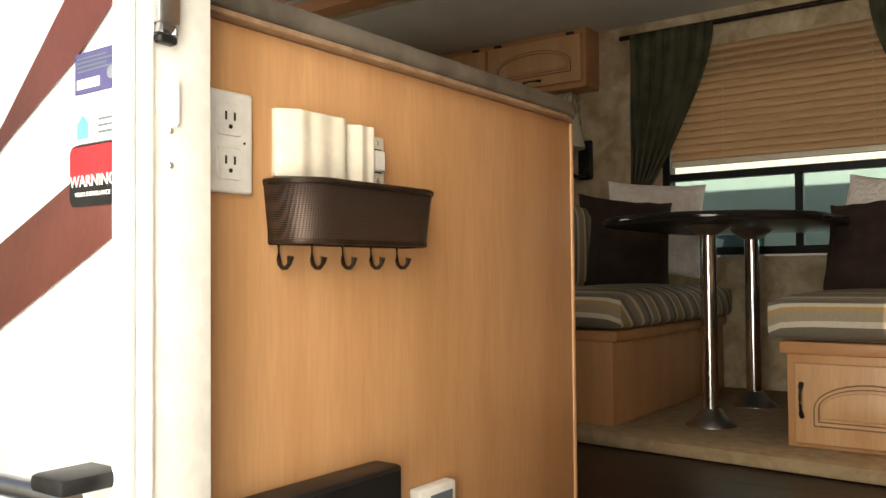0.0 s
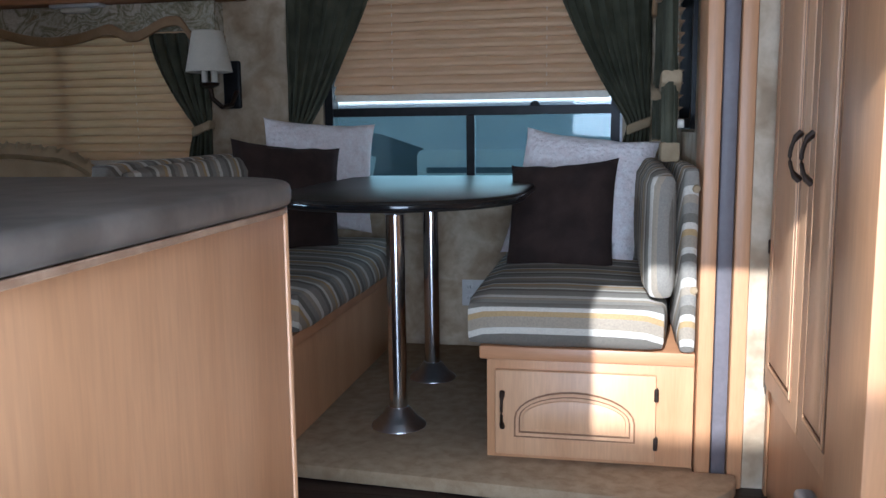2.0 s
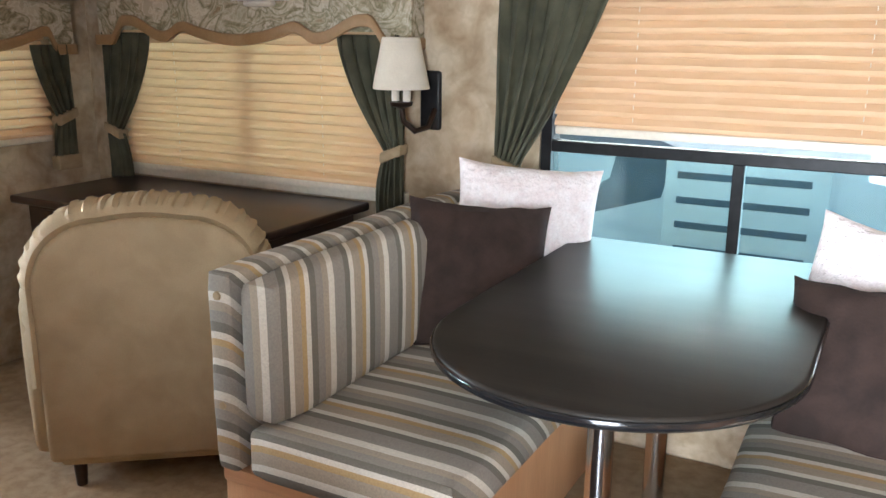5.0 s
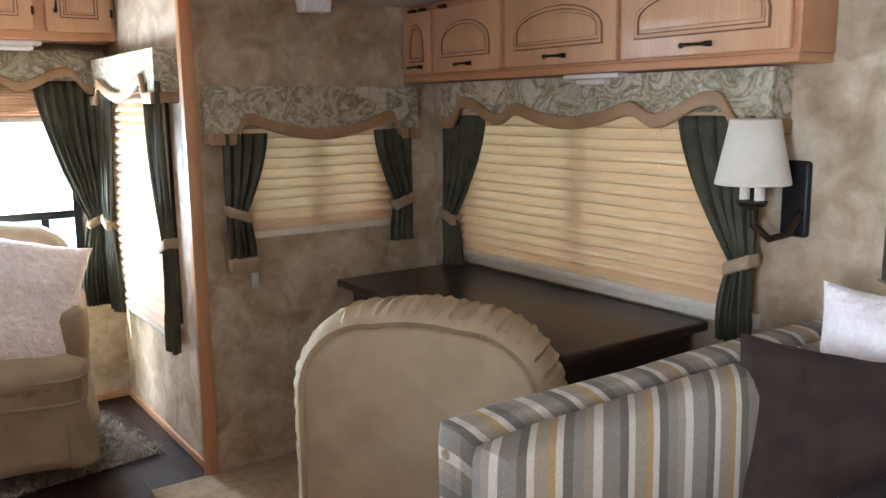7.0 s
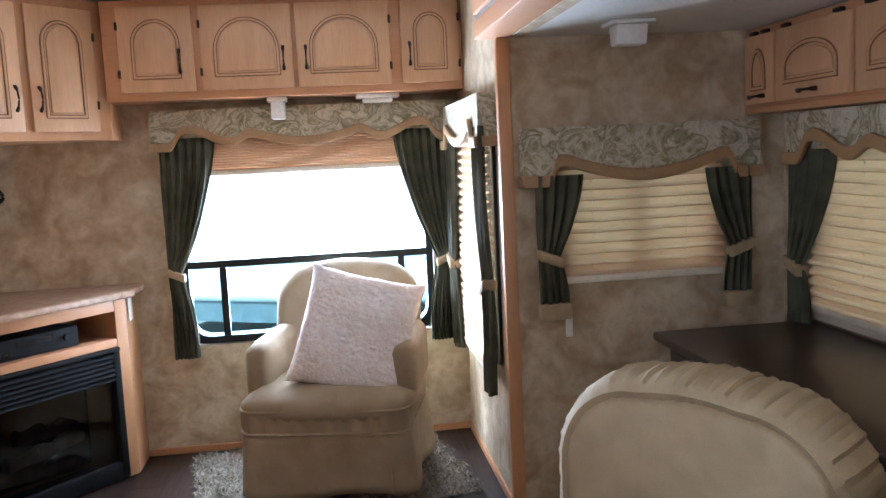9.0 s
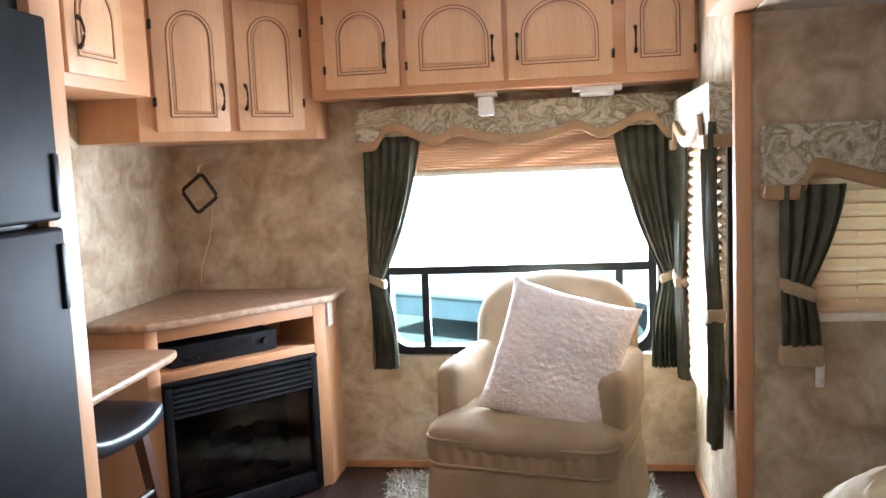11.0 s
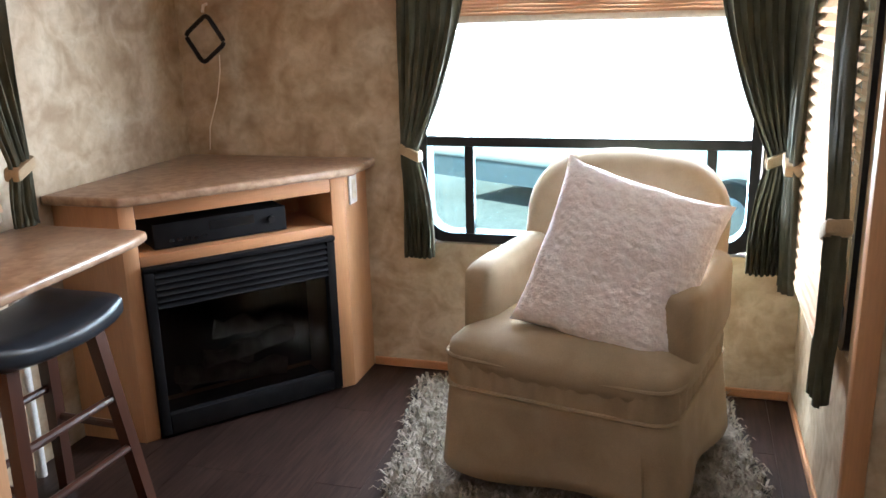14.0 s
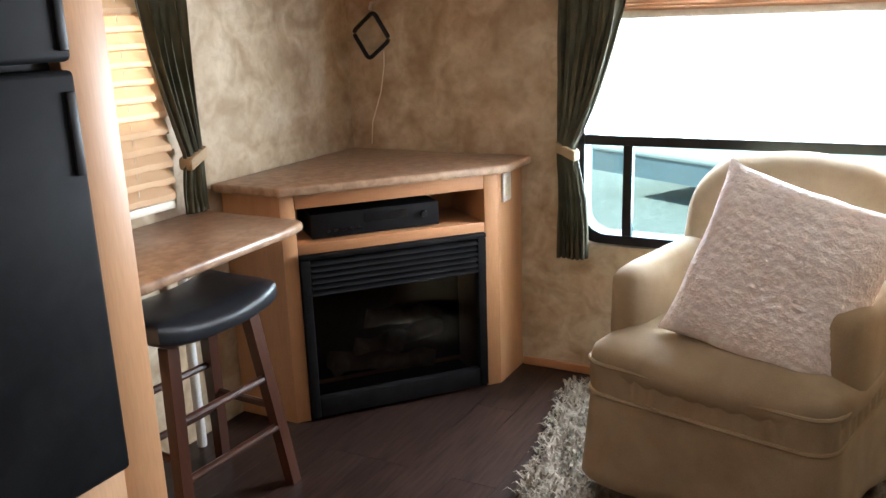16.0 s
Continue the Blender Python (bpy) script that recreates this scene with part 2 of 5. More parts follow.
def glass(name, tint):
    m = bpy.data.materials.new(name)
    m.use_nodes = True
    nt = m.node_tree
    t, g, x = nt.nodes.new("ShaderNodeBsdfTransparent"), nt.nodes.new("ShaderNodeBsdfGlossy"), nt.nodes.new("ShaderNodeMixShader")
    f = nt.nodes.new("ShaderNodeFresnel")
    f.inputs[0].default_value = 1.45
    t.inputs[0].default_value = (*tint, 1)
    g.inputs["Roughness"].default_value = 0.02
    nt.links.new(f.outputs[0], x.inputs[0])
    nt.links.new(t.outputs[0], x.inputs[1])
    nt.links.new(g.outputs[0], x.inputs[2])
    nt.links.new(x.outputs[0], nt.nodes["Material Output"].inputs["Surface"])
    return m


GLASS = glass("window_glass", (0.88, 0.94, 0.94))
TINTED = glass("tinted_glass", (0.62, 0.78, 0.79))


# ---- mesh helpers ----
def link(name, bm, material, parent=None, label="", smooth=True):
    me = bpy.data.meshes.new(name)
    bm.normal_update()
    bm.to_mesh(me)
    bm.free()
    me.materials.append(material)
    if smooth:
        for p in me.polygons:
            p.use_smooth = True
        me.set_sharp_from_angle(angle=radians(38))
    ob = new(name, me)
    if parent:
        ob.parent = parent
    if label:
        tagged(ob, label)
    return ob


def part(name, bm, material, parent, label=""):
    return link(name, bm, material, parent, label)


def thing(name, m, label, category, group="", kind=""):
    ob = new(name)
    ob.empty_display_size = 0.1
    ob.matrix_world = m
    return tagged(ob, label, category, group, kind)


def box(x0, x1, y0, y1, z0, z1, r=0.0, seg=2, bm=None, m=None):
    bm = bm or bmesh.new()
    lo = len(bm.verts)
    c = [bm.verts.new((x, y, z)) for z in (z0, z1) for y in (y0, y1) for x in (x0, x1)]
    fs = [bm.faces.new([c[i] for i in f]) for f in ((0, 2, 3, 1), (4, 5, 7, 6), (0, 1, 5, 4), (2, 6, 7, 3), (0, 4, 6, 2), (1, 3, 7, 5))]
    if r:
        es = {e for f in fs for e in f.edges}
        bmesh.ops.bevel(bm, geom=list(es), offset=r, segments=seg, profile=0.5, affect="EDGES", clamp_overlap=True)
    if m is not None:
        bm.verts.ensure_lookup_table()
        for v in bm.verts[lo:] if not r else bm.verts:
            v.co = m @ v.co
    return bm


def prism(poly, d0, d1, r=0.0, seg=2, plane="xz"):
    """A polygon in the plane named, drawn out from d0 to d1 along the third axis."""
    put = {"xz": lambda a, b, d: (a, d, b), "xy": lambda a, b, d: (a, b, d), "yz": lambda a, b, d: (d, a, b)}[plane]
    bm = bmesh.new()
    a = [bm.verts.new(put(u, w, d0)) for u, w in poly]
    b = [bm.verts.new(put(u, w, d1)) for u, w in poly]
    bm.faces.new(a)
    bm.faces.new(b[::-1])
    n = len(poly)
    for i in range(n):
        bm.faces.new((a[i], b[i], b[(i + 1) % n], a[(i + 1) % n]))
    bmesh.ops.recalc_face_normals(bm, faces=bm.faces)
    if r:
        es = [e for e in bm.edges if len(e.link_faces) == 2 and e.calc_face_angle() > radians(40)]
        bmesh.ops.bevel(bm, geom=es, offset=r, segments=seg, profile=0.5, affect="EDGES", clamp_overlap=True)
    return bm


def ring(outer, inner, d0, d1, plane="xz"):
    """A frame between two polygons with as many corners each."""
    put = {"xz": lambda a, b, d: (a, d, b), "xy": lambda a, b, d: (a, b, d), "yz": lambda a, b, d: (d, a, b)}[plane]
    bm = bmesh.new()
    v = [[bm.verts.new(put(u, w, d)) for u, w in p] for p, d in ((outer, d0), (inner, d0), (inner, d1), (outer, d1))]
    n = len(outer)
    for k in range(4):
        for i in range(n):
            j = (i + 1) % n
            bm.faces.new((v[k][i], v[k][j], v[(k + 1) % 4][j], v[(k + 1) % 4][i]))
    bmesh.ops.recalc_face_normals(bm, faces=bm.faces)
    return bm


def tube(points, r, sides=8, closed=False):
    """A round bar along a line of points."""
    bm = bmesh.new()
    pts = [Vector(p) for p in points]
    n, rings = len(pts), []
    for i, p in enumerate(pts):
        a = pts[(i - 1) % n] if closed or i else pts[0]
        b = pts[(i + 1) % n] if closed or i < n - 1 else pts[-1]
        q = (b - a).to_track_quat("Z", "Y")
        rad = r[i] if isinstance(r, (list, tuple)) else r
        rings.append([bm.verts.new(p + q @ Vector((rad * math.cos(2 * math.pi * k / sides), rad * math.sin(2 * math.pi * k / sides), 0))) for k in range(sides)])
    for i in range(n if closed else n - 1):
        A, B = rings[i], rings[(i + 1) % n]
        for k in range(sides):
            bm.faces.new((A[k], A[(k + 1) % sides], B[(k + 1) % sides], B[k]))
    if not closed:
        bm.faces.new(rings[0][::-1])
        bm.faces.new(rings[-1])
    return bm


def lathe(profile, sides=28, cx=0.0, cy=0.0):
    """A turned shape from (radius, height) pairs, about an upright axis."""
    bm = bmesh.new()
    rings = [[bm.verts.new((cx + max(r, 1e-4) * math.cos(2 * math.pi * k / sides), cy + max(r, 1e-4) * math.sin(2 * math.pi * k / sides), z)) for k in range(sides)] for r, z in profile]
    for A, B in zip(rings, rings[1:]):
        for k in range(sides):
            bm.faces.new((A[k], A[(k + 1) % sides], B[(k + 1) % sides], B[k]))
    bm.faces.new(rings[0][::-1])
    bm.faces.new(rings[-1])
    return bm


def rect(u0, u1, w0, w1, r=0.0, n=5):
    if not r:
        return [(u0, w0), (u1, w0), (u1, w1), (u0, w1)]
    out = []
    for cx, cy, a0 in ((u1 - r, w0 + r, -90), (u1 - r, w1 - r, 0), (u0 + r, w1 - r, 90), (u0 + r, w0 + r, 180)):
        for k in range(n + 1):
            a = radians(a0 + 90 * k / n)
            out.append((cx + r * math.cos(a), cy + r * math.sin(a)))
    return out


def arch(u0, u1, w0, spring, top, n=14):
    """A panel with a straight foot and an arched head."""
    c, a = (u0 + u1) / 2, (u1 - u0) / 2
    out = [(u0, w0), (u1, w0)]
    for k in range(n + 1):
        t = math.pi * k / n
        out.append((c + a * math.cos(t), spring + (top - spring) * math.sin(t)))
    return out


def crown(u0, u1, w0, w1, r, n=9, m=1):
    """A back outline: straight sides, round shoulders and a slightly risen top."""
    c, h = (u0 + u1) / 2, (u1 - u0) / 2
    out = [(u1, w0 + (w1 - r - w0) * i / m) for i in range(m)]
    for k in range(n + 1):
        a = math.pi / 2 * k / n
        out.append((u1 - r + r * math.cos(a), w1 - r - 0.012 + r * math.sin(a)))
    out += [(c + (h - r) * (1 - 2 * k / n), w1 - 0.012 + 0.012 * math.sin(math.pi * k / n)) for k in range(1, n)]
    for k in range(n + 1):
        a = math.pi / 2 + math.pi / 2 * k / n
        out.append((u0 + r + r * math.cos(a), w1 - r - 0.012 + r * math.sin(a)))
    return out + [(u0, w0 + (w1 - r - w0) * (m - 1 - i) / m) for i in range(m)]


def shrink(poly, d):
    cx = (min(p[0] for p in poly) + max(p[0] for p in poly)) / 2
    cy = (min(p[1] for p in poly) + max(p[1] for p in poly)) / 2
    w = (max(p[0] for p in poly) - min(p[0] for p in poly)) / 2
    h = (max(p[1] for p in poly) - min(p[1] for p in poly)) / 2
    return [(cx + (x - cx) * (w - d) / w, cy + (y - cy) * (h - d) / h) for x, y in poly]


def bar_handle(door, u, w, upright=True, length=0.10, y=-0.019):
    """A dark bow handle with swollen ends on the front of a door."""
    pts, rad = [], []
    for k in range(11):
        s = k / 10
        a = (s - 0.5) * length
        out = y - 0.004 - 0.022 * math.sin(math.pi * s) ** 0.6
        pts.append((u, out, w + a) if upright else (u + a, out, w))
        rad.append(0.0075 if k in (0, 1, 9, 10) else 0.0042)
    part("handle", tube(pts, rad, 8), BRONZE, door, "dark bronze bow handle")


def cabinet_door(cab, u0, u1, w0, w1, y=0.0, handle=None, flat=False, hinge=None):
    """A raised-panel door whose front lies 18 mm before y; handle: (u, w, upright)."""
    door = part("door", box(u0, u1, y - 0.018, y, w0, w1, 0.005, 2), MAPLE_DOOR, cab)
    W, Hh = u1 - u0, w1 - w0
    mgn = min(0.055, 0.17 * min(W, Hh) + 0.012)
    a0, a1, b0, b1 = u0 + mgn, u1 - mgn, w0 + mgn, w1 - mgn
    rise = min((a1 - a0) / 2, (b1 - b0) * 0.55)
    if flat:
        rise = (b1 - b0) * 0.62
    p = arch(a0, a1, b0, b1 - rise, b1)
    part("groove", ring(p, shrink(p, 0.005), y - 0.0205, y - 0.015), GLAZE, door, "dark glazed groove")
    q = shrink(p, 0.013)
    part("moulding", ring(shrink(p, 0.005), q, y - 0.023, y - 0.012), MAPLE_DOOR, door)
    part("groove", ring(q, shrink(q, 0.004), y - 0.0215, y - 0.014), GLAZE, door, "dark glazed groove")
    part("raised_panel", prism(shrink(q, 0.012), y - 0.0245, y - 0.01, 0.004, 2), MAPLE_DOOR, door)
    if handle:
        bar_handle(door, handle[0], handle[1], handle[2], min(0.10, 0.55 * min(W, Hh)) if not handle[2] else min(0.10, 0.45 * Hh), y - 0.018)
    if hinge is not None:
        for s in (w0 + 0.22 * Hh, w1 - 0.22 * Hh):
            part("hinge", box(hinge - 0.006, hinge + 0.006, y - 0.022, y - 0.002, s - 0.018, s + 0.018, 0.003, 1), BRONZE, door, "dark bronze hinge")
    return door


def cushion(x0, x1, y0, y1, z0, z1, r=0.03, puff=0.012):
    """A stuffed box with swollen faces and soft edges."""
    bm = box(x0, x1, y0, y1, z0, z1)
    bmesh.ops.subdivide_edges(bm, edges=bm.edges[:], cuts=9, use_grid_fill=True)
    c = Vector(((x0 + x1) / 2, (y0 + y1) / 2, (z0 + z1) / 2))
    h = Vector(((x1 - x0) / 2, (y1 - y0) / 2, (z1 - z0) / 2))
    for v in bm.verts:
        d = v.co - c
        q = Vector([max(-(h[i] - r), min(h[i] - r, d[i])) for i in range(3)])
        e = d - q
        if e.length > 1e-6:
            e = e.normalized() * r
        n = [d[i] / h[i] for i in range(3)]
        sw = Vector([n[i] * puff * (1 - n[(i + 1) % 3] ** 2) * (1 - n[(i + 2) % 3] ** 2) for i in range(3)])
        v.co = c + q + e + sw + 0.004 * noise.noise_vector(v.co * 7.0)
    return bm


def pillow(w, h, t, seed=0, n=18, rows_of=0):
    """A throw pillow standing in the xz plane, with pinched corners."""
    bm = bmesh.new()
    rows = {}
    for s in (1, -1):
        for i in range(n + 1):
            for j in range(n + 1):
                u, v = 2 * i / n - 1, 2 * j / n - 1
                edge = i in (0, n) or j in (0, n)
                if s < 0 and edge:
                    rows[s, i, j] = rows[1, i, j]
                    continue
                th = t / 2 * ((1 - u ** 4) * (1 - v ** 4)) ** 0.55
                if rows_of:
                    th += 0.002 * abs(math.sin(math.pi * rows_of * v)) * (1 - u ** 8) * (1 - v ** 8) + 0.005 * noise.noise(Vector((u * 26, v * 26, seed)))
                k = 1 - 0.07 * (1 - abs(u) ** 3) * abs(v) ** 3
                k2 = 1 - 0.07 * (1 - abs(v) ** 3) * abs(u) ** 3
                jit = 0.012 * noise.noise(Vector((u * 2.3, v * 2.3, seed + s)))
                rows[s, i, j] = bm.verts.new((u * w / 2 * k2, s * th + (0 if edge else jit), v * h / 2 * k + 0.006 * noise.noise(Vector((u * 3, seed, v * 3)))))
    for s in (1, -1):
        for i in range(n):
            for j in range(n):
                f = [rows[s, i, j], rows[s, i + 1, j], rows[s, i + 1, j + 1], rows[s, i, j + 1]]
                bm.faces.new(f if s < 0 else f[::-1])
    bmesh.ops.recalc_face_normals(bm, faces=bm.faces)
    return bm


def curtain(u_out, u_in, top, tie_z, foot, tie_w, foot_w, y0=0.078, folds=6):
    """A gathered drape: u_out its straight outer edge, u_in where its inner edge starts; it is drawn to tie_w at the tieback."""
    s = 1 if u_in > u_out else -1
    W = abs(u_in - u_out)
    bm = bmesh.new()
    nu, nv = folds * 8, 30
    grid = []
    for j in range(nv + 1):
        z = top + (foot - top) * j / nv
        if z > tie_z:
            k = (top - z) / (top - tie_z)
            w = W + (tie_w - W) * (k ** 1.6)
        else:
            k = (tie_z - z) / max(1e-3, tie_z - foot)
            w = tie_w + (foot_w - tie_w) * math.sin(min(1, k * 1.3) * math.pi / 2)
        amp = 0.012 + 0.010 * (1 - w / max(W, foot_w))
        row = []
        for i in range(nu + 1):
            f = i / nu
            ph = 2 * math.pi * folds * f
            row.append(bm.verts.new((u_out + s * (w * f + 0.004 * math.sin(ph * 2 + z * 9)), -y0 - amp * math.sin(ph) - 0.006 * math.sin(5 * z + 9 * f), z)))
        grid.append(row)
    for j in range(nv):
        for i in range(nu):
            bm.faces.new((grid[j][i], grid[j][i + 1], grid[j + 1][i + 1], grid[j + 1][i]))
    bmesh.ops.recalc_face_normals(bm, faces=bm.faces)
    return bm


def drapes(m, u0, u1, top, tie_z, foot, w_top, tie_w, foot_w, label, folds=6, sides=(0, 1), cuff=False):
    for sd in sides:
        t = thing("curtain", m, label, "curtain", "curtains")
        uo = u0 if sd == 0 else u1
        ui = uo + w_top if sd == 0 else uo - w_top
        c = part("cloth", curtain(uo, ui, top, tie_z, foot, tie_w, foot_w, folds=folds), OLIVE, t)
        so = c.modifiers.new("thick", "SOLIDIFY")
        so.thickness = 0.003
        d = 1 if sd == 0 else -1
        a, b = sorted((uo - d * 0.006, uo + d * (tie_w + 0.012)))
        band = prism([(a, tie_z + 0.03), (b, tie_z - 0.005), (b, tie_z - 0.045), (a, tie_z - 0.01)] if d > 0 else [(a, tie_z - 0.005), (b, tie_z + 0.03), (b, tie_z - 0.01), (a, tie_z - 0.045)], -0.108, -0.048, 0.01, 2)
        part("tieback", band, TIE, t, "tan fabric tieback")
        if cuff:
            a, b = sorted((uo - d * 0.004, uo + d * (foot_w + 0.008)))
            part("cuff", box(a, b, -0.104, -0.05, foot - 0.012, foot + 0.045, 0.008, 2), TIE, t, "tan fabric cuff at the hem")


def pleated(m, u0, u1, z0, z1, label, pitch=0.036, y=-0.012):
    """A pleated window shade with its rails."""
    t = thing("window_blind", m, label, "blind", "blinds")
    bm = bmesh.new()
    n = max(1, int(round((z1 - z0) / pitch)))
    prev, count = None, 0
    for k in range(3 * n + 1):
        cell, ph = divmod(k, 3)
        z = z1 - (z1 - z0) * (cell + (0.0, 0.55, 0.86)[ph]) / n
        yy = y - (0.0, 0.024, 0.027)[ph]
        cur = [bm.verts.new((u0 + (u1 - u0) * i / 12, yy + 0.001 * math.sin(i * 2.1 + cell), z + 0.0012 * math.sin(i * 1.7 + cell * 0.9))) for i in range(13)]
        if prev:
            for i in range(12):
                bm.faces.new((prev[i], prev[i + 1], cur[i + 1], cur[i]))
                count += 1
        if prev and ph == 2:
            fold = [[bm.verts.new((v.co.x, v.co.y + 0.003, v.co.z + dz)) for v in cur] for dz in (0.0025, -0.0035)]
            for i in range(12):
                bm.faces.new((fold[0][i], fold[0][i + 1], fold[1][i + 1], fold[1][i]))
                count += 1
        prev = cur
    part("pleats", bm, BLIND, t, "tan pleated cloth with daylight behind").data.polygons.foreach_set("use_smooth", [False] * count)
    part("bottom_rail", box(u0, u1, y - 0.018, y + 0.004, z0 - 0.026, z0, 0.004, 2), IVORY, t)
    for u in (u0 + 0.22 * (u1 - u0), u0 + 0.78 * (u1 - u0)):
        part("cord", tube([(u, y - 0.013, z0), (u, y - 0.013, z1)], 0.0014, 5), IVORY, t)
    return t


def swoop(g, wide):
    """Height of a valance's foot over its lowest point; g runs from 0 in the middle to 1 at the ends."""
    ease = lambda a, b: min(1.0, max(0.0, (g - a) / (b - a))) ** 2 * (3 - 2 * min(1.0, max(0.0, (g - a) / (b - a))))
    if not wide:
        return 0.008 + 0.062 * min(1.0, g / 0.64) ** 1.8 - 0.070 * ease(0.70, 0.79)
    arc = 0.006 + 0.046 * min(1.0, g / 0.34) ** 1.8 - 0.036 * ease(0.36, 0.48)
    return arc + 0.060 * ease(0.50, 0.74) - 0.076 * ease(0.78, 0.88)


def valance(m, u0, u1, z0, z1, label, depth=0.09):
    """A printed box valance whose foot swoops between two ears, edged with a thick tan moulding."""
    t = thing("valance", m, label, "valance", "valances")
    W, n = u1 - u0, 90
    wide = W > 1.1
    foot = [(u0 + W * k / n, z0 + swoop(abs(2 * k / n - 1), wide)) for k in range(n + 1)]
    part("board", prism([(u, z + 0.012) for u, z in foot] + [(u1, z1), (u0, z1)], -depth, -depth + 0.018, 0.0), PRINT, t)
    for a in (u0, u1 - 0.016):
        part("return", box(a, a + 0.016, -depth + 0.019, -0.002, z0 + 0.014, z1 - 0.001, 0.002, 1), PRINT, t)
    # Solid filler behind the board, added to block daylight leaking over the shade.
    part("lining", box(u0 + 0.017, u1 - 0.017, -depth + 0.019, -0.002, z0 + 0.040, z1 - 0.001, 0.002, 1), PRINT, t)
    grow = (W + 0.012) / W
    mid = (u0 + u1) / 2
    edge = [(mid + (u - mid) * grow, z) for u, z in foot]
    part("moulding", prism([(u, z - 0.020) for u, z in edge] + [(u, z + 0.022) for u, z in edge[::-1]], -depth - 0.020, -depth - 0.0005, 0.006, 2), TANTRIM, t, "tan swooping moulding")
    for a in (u0 - 0.008, u1 - 0.006):
        part("moulding", box(a, a + 0.014, -depth, -0.004, z0 - 0.018, z0 + 0.022, 0.004, 1), TANTRIM, t, "tan return moulding")
    return t


def window(name, m, u0, u1, z0, z1, depth, uprights=(), label="", low=TINTED, mid=None, r=0.05, fw=0.035):
    """A framed window in its opening; mid: height of the level bar, below it the uprights stand."""
    t = thing(name, m, label, "window", "", "structure")
    o = rect(u0, u1, z0, z1, r)
    part("window_frame", ring(o, shrink(o, fw), -0.012, depth + 0.012), BLACK, t, "black window frame")
    if mid:
        part("window_bar", box(u0 + fw - 0.004, u1 - fw + 0.004, -0.008, 0.03, mid - 0.018, mid + 0.018, 0.003, 1), BLACK, t)
    for u in uprights:
        part("window_bar", box(u - 0.017, u + 0.017, -0.006, 0.028, z0 + fw - 0.004, (mid or z1) - 0.017, 0.003, 1), BLACK, t)
    cuts = sorted(uprights)
    edges = [u0 + fw] + [c for c in cuts] + [u1 - fw]
    for a, b in zip(edges, edges[1:]):
        g = part("pane", box(a, b, 0.010, 0.014, z0 + fw - 0.003, (mid or z1 - fw)), low, t)
        g.visible_shadow = False
    if mid:
        g = part("pane", box(u0 + fw, u1 - fw, 0.010, 0.014, mid, z1 - fw + 0.003), GLASS, t)
        g.visible_shadow = False
    return t


def wall(name, m, u0, u1, z0, z1, holes, material, thick=0.05, label="", v0=0.0):
    """A wall with openings right through it: holes of (u0, u1, z0, z1)."""
    us = sorted({u0, u1, *[h[0] for h in holes], *[h[1] for h in holes]})
    zs = sorted({z0, z1, *[h[2] for h in holes], *[h[3] for h in holes]})
    bm = bmesh.new()
    free = lambda a, b: any(h[0] < a < h[1] and h[2] < b < h[3] for h in holes)
    V = {}
    def vert(u, y, z):
        k = (round(u, 5), round(y, 5), round(z, 5))
        if k not in V:
            V[k] = bm.verts.new(k)
        return V[k]
    solid = [[not free((us[i] + us[i + 1]) / 2, (zs[j] + zs[j + 1]) / 2) for j in range(len(zs) - 1)] for i in range(len(us) - 1)]
    at = lambda i, j: 0 <= i < len(us) - 1 and 0 <= j < len(zs) - 1 and solid[i][j]
    y0, y1 = v0, v0 + thick
    for i in range(len(us) - 1):
        for j in range(len(zs) - 1):
            if not solid[i][j]:
                continue
            a, b, c, d = us[i], us[i + 1], zs[j], zs[j + 1]
            bm.faces.new([vert(a, y0, c), vert(b, y0, c), vert(b, y0, d), vert(a, y0, d)])
            bm.faces.new([vert(a, y1, d), vert(b, y1, d), vert(b, y1, c), vert(a, y1, c)])
            for di, dj, e in ((-1, 0, ((a, c), (a, d))), (1, 0, ((b, d), (b, c))), (0, -1, ((b, c), (a, c))), (0, 1, ((a, d), (b, d)))):
                if not at(i + di, j + dj):
                    (p, q), (s, t2) = e
                    bm.faces.new([vert(p, y0, q), vert(s, y0, t2), vert(s, y1, t2), vert(p, y1, q)])
    bmesh.ops.recalc_face_normals(bm, faces=bm.faces)
    ob = link(name, bm, material, None, "", False)
    ob.matrix_world = m
    return tagged(ob, label, "wall", "", "structure")


# ---- structure ----
XR, YD, YS, YF, XE, XF = -4.14, -0.45, 1.92, 2.93, -2.90, 0.62
ZC, ZS, FS = 2.14, 1.79, 0.045
REAR = pose(XR, 0, 0, 0, 0, 90)
END = pose(XE, 0, 0, 0, 0, 90)
DOORW = pose(0, YD, 0, 0, 0, 180)
SIDE = pose(0, YS, 0)
FAR = pose(0, YF, 0)
FEND = pose(XF, 0, 0, 0, 0, -90)

wall("wall_rear", REAR, YD - 0.08, YS + 0.06, -0.05, ZC, [(0.53, 1.77, 0.53, 1.52)], WALLPAPER, 0.06, "mottled tan wallpaper wall round the lounge window")
wall("wall_door_side", DOORW, -1.30, 4.20, -0.05, ZC, [(-0.76, -0.068, -0.06, 1.62), (2.42, 3.08, 0.83, 1.50)], WALLPAPER, 0.05, "mottled tan wallpaper wall beside the entry door")
wall("wall_siding", DOORW, -1.30, 4.20, -0.45, ZC + 0.1, [(-0.76, -0.068, -0.46, 1.62), (2.42, 3.08, 0.83, 1.50)], GELCOAT, 0.028, "glossy white outer siding of the trailer", 0.052)
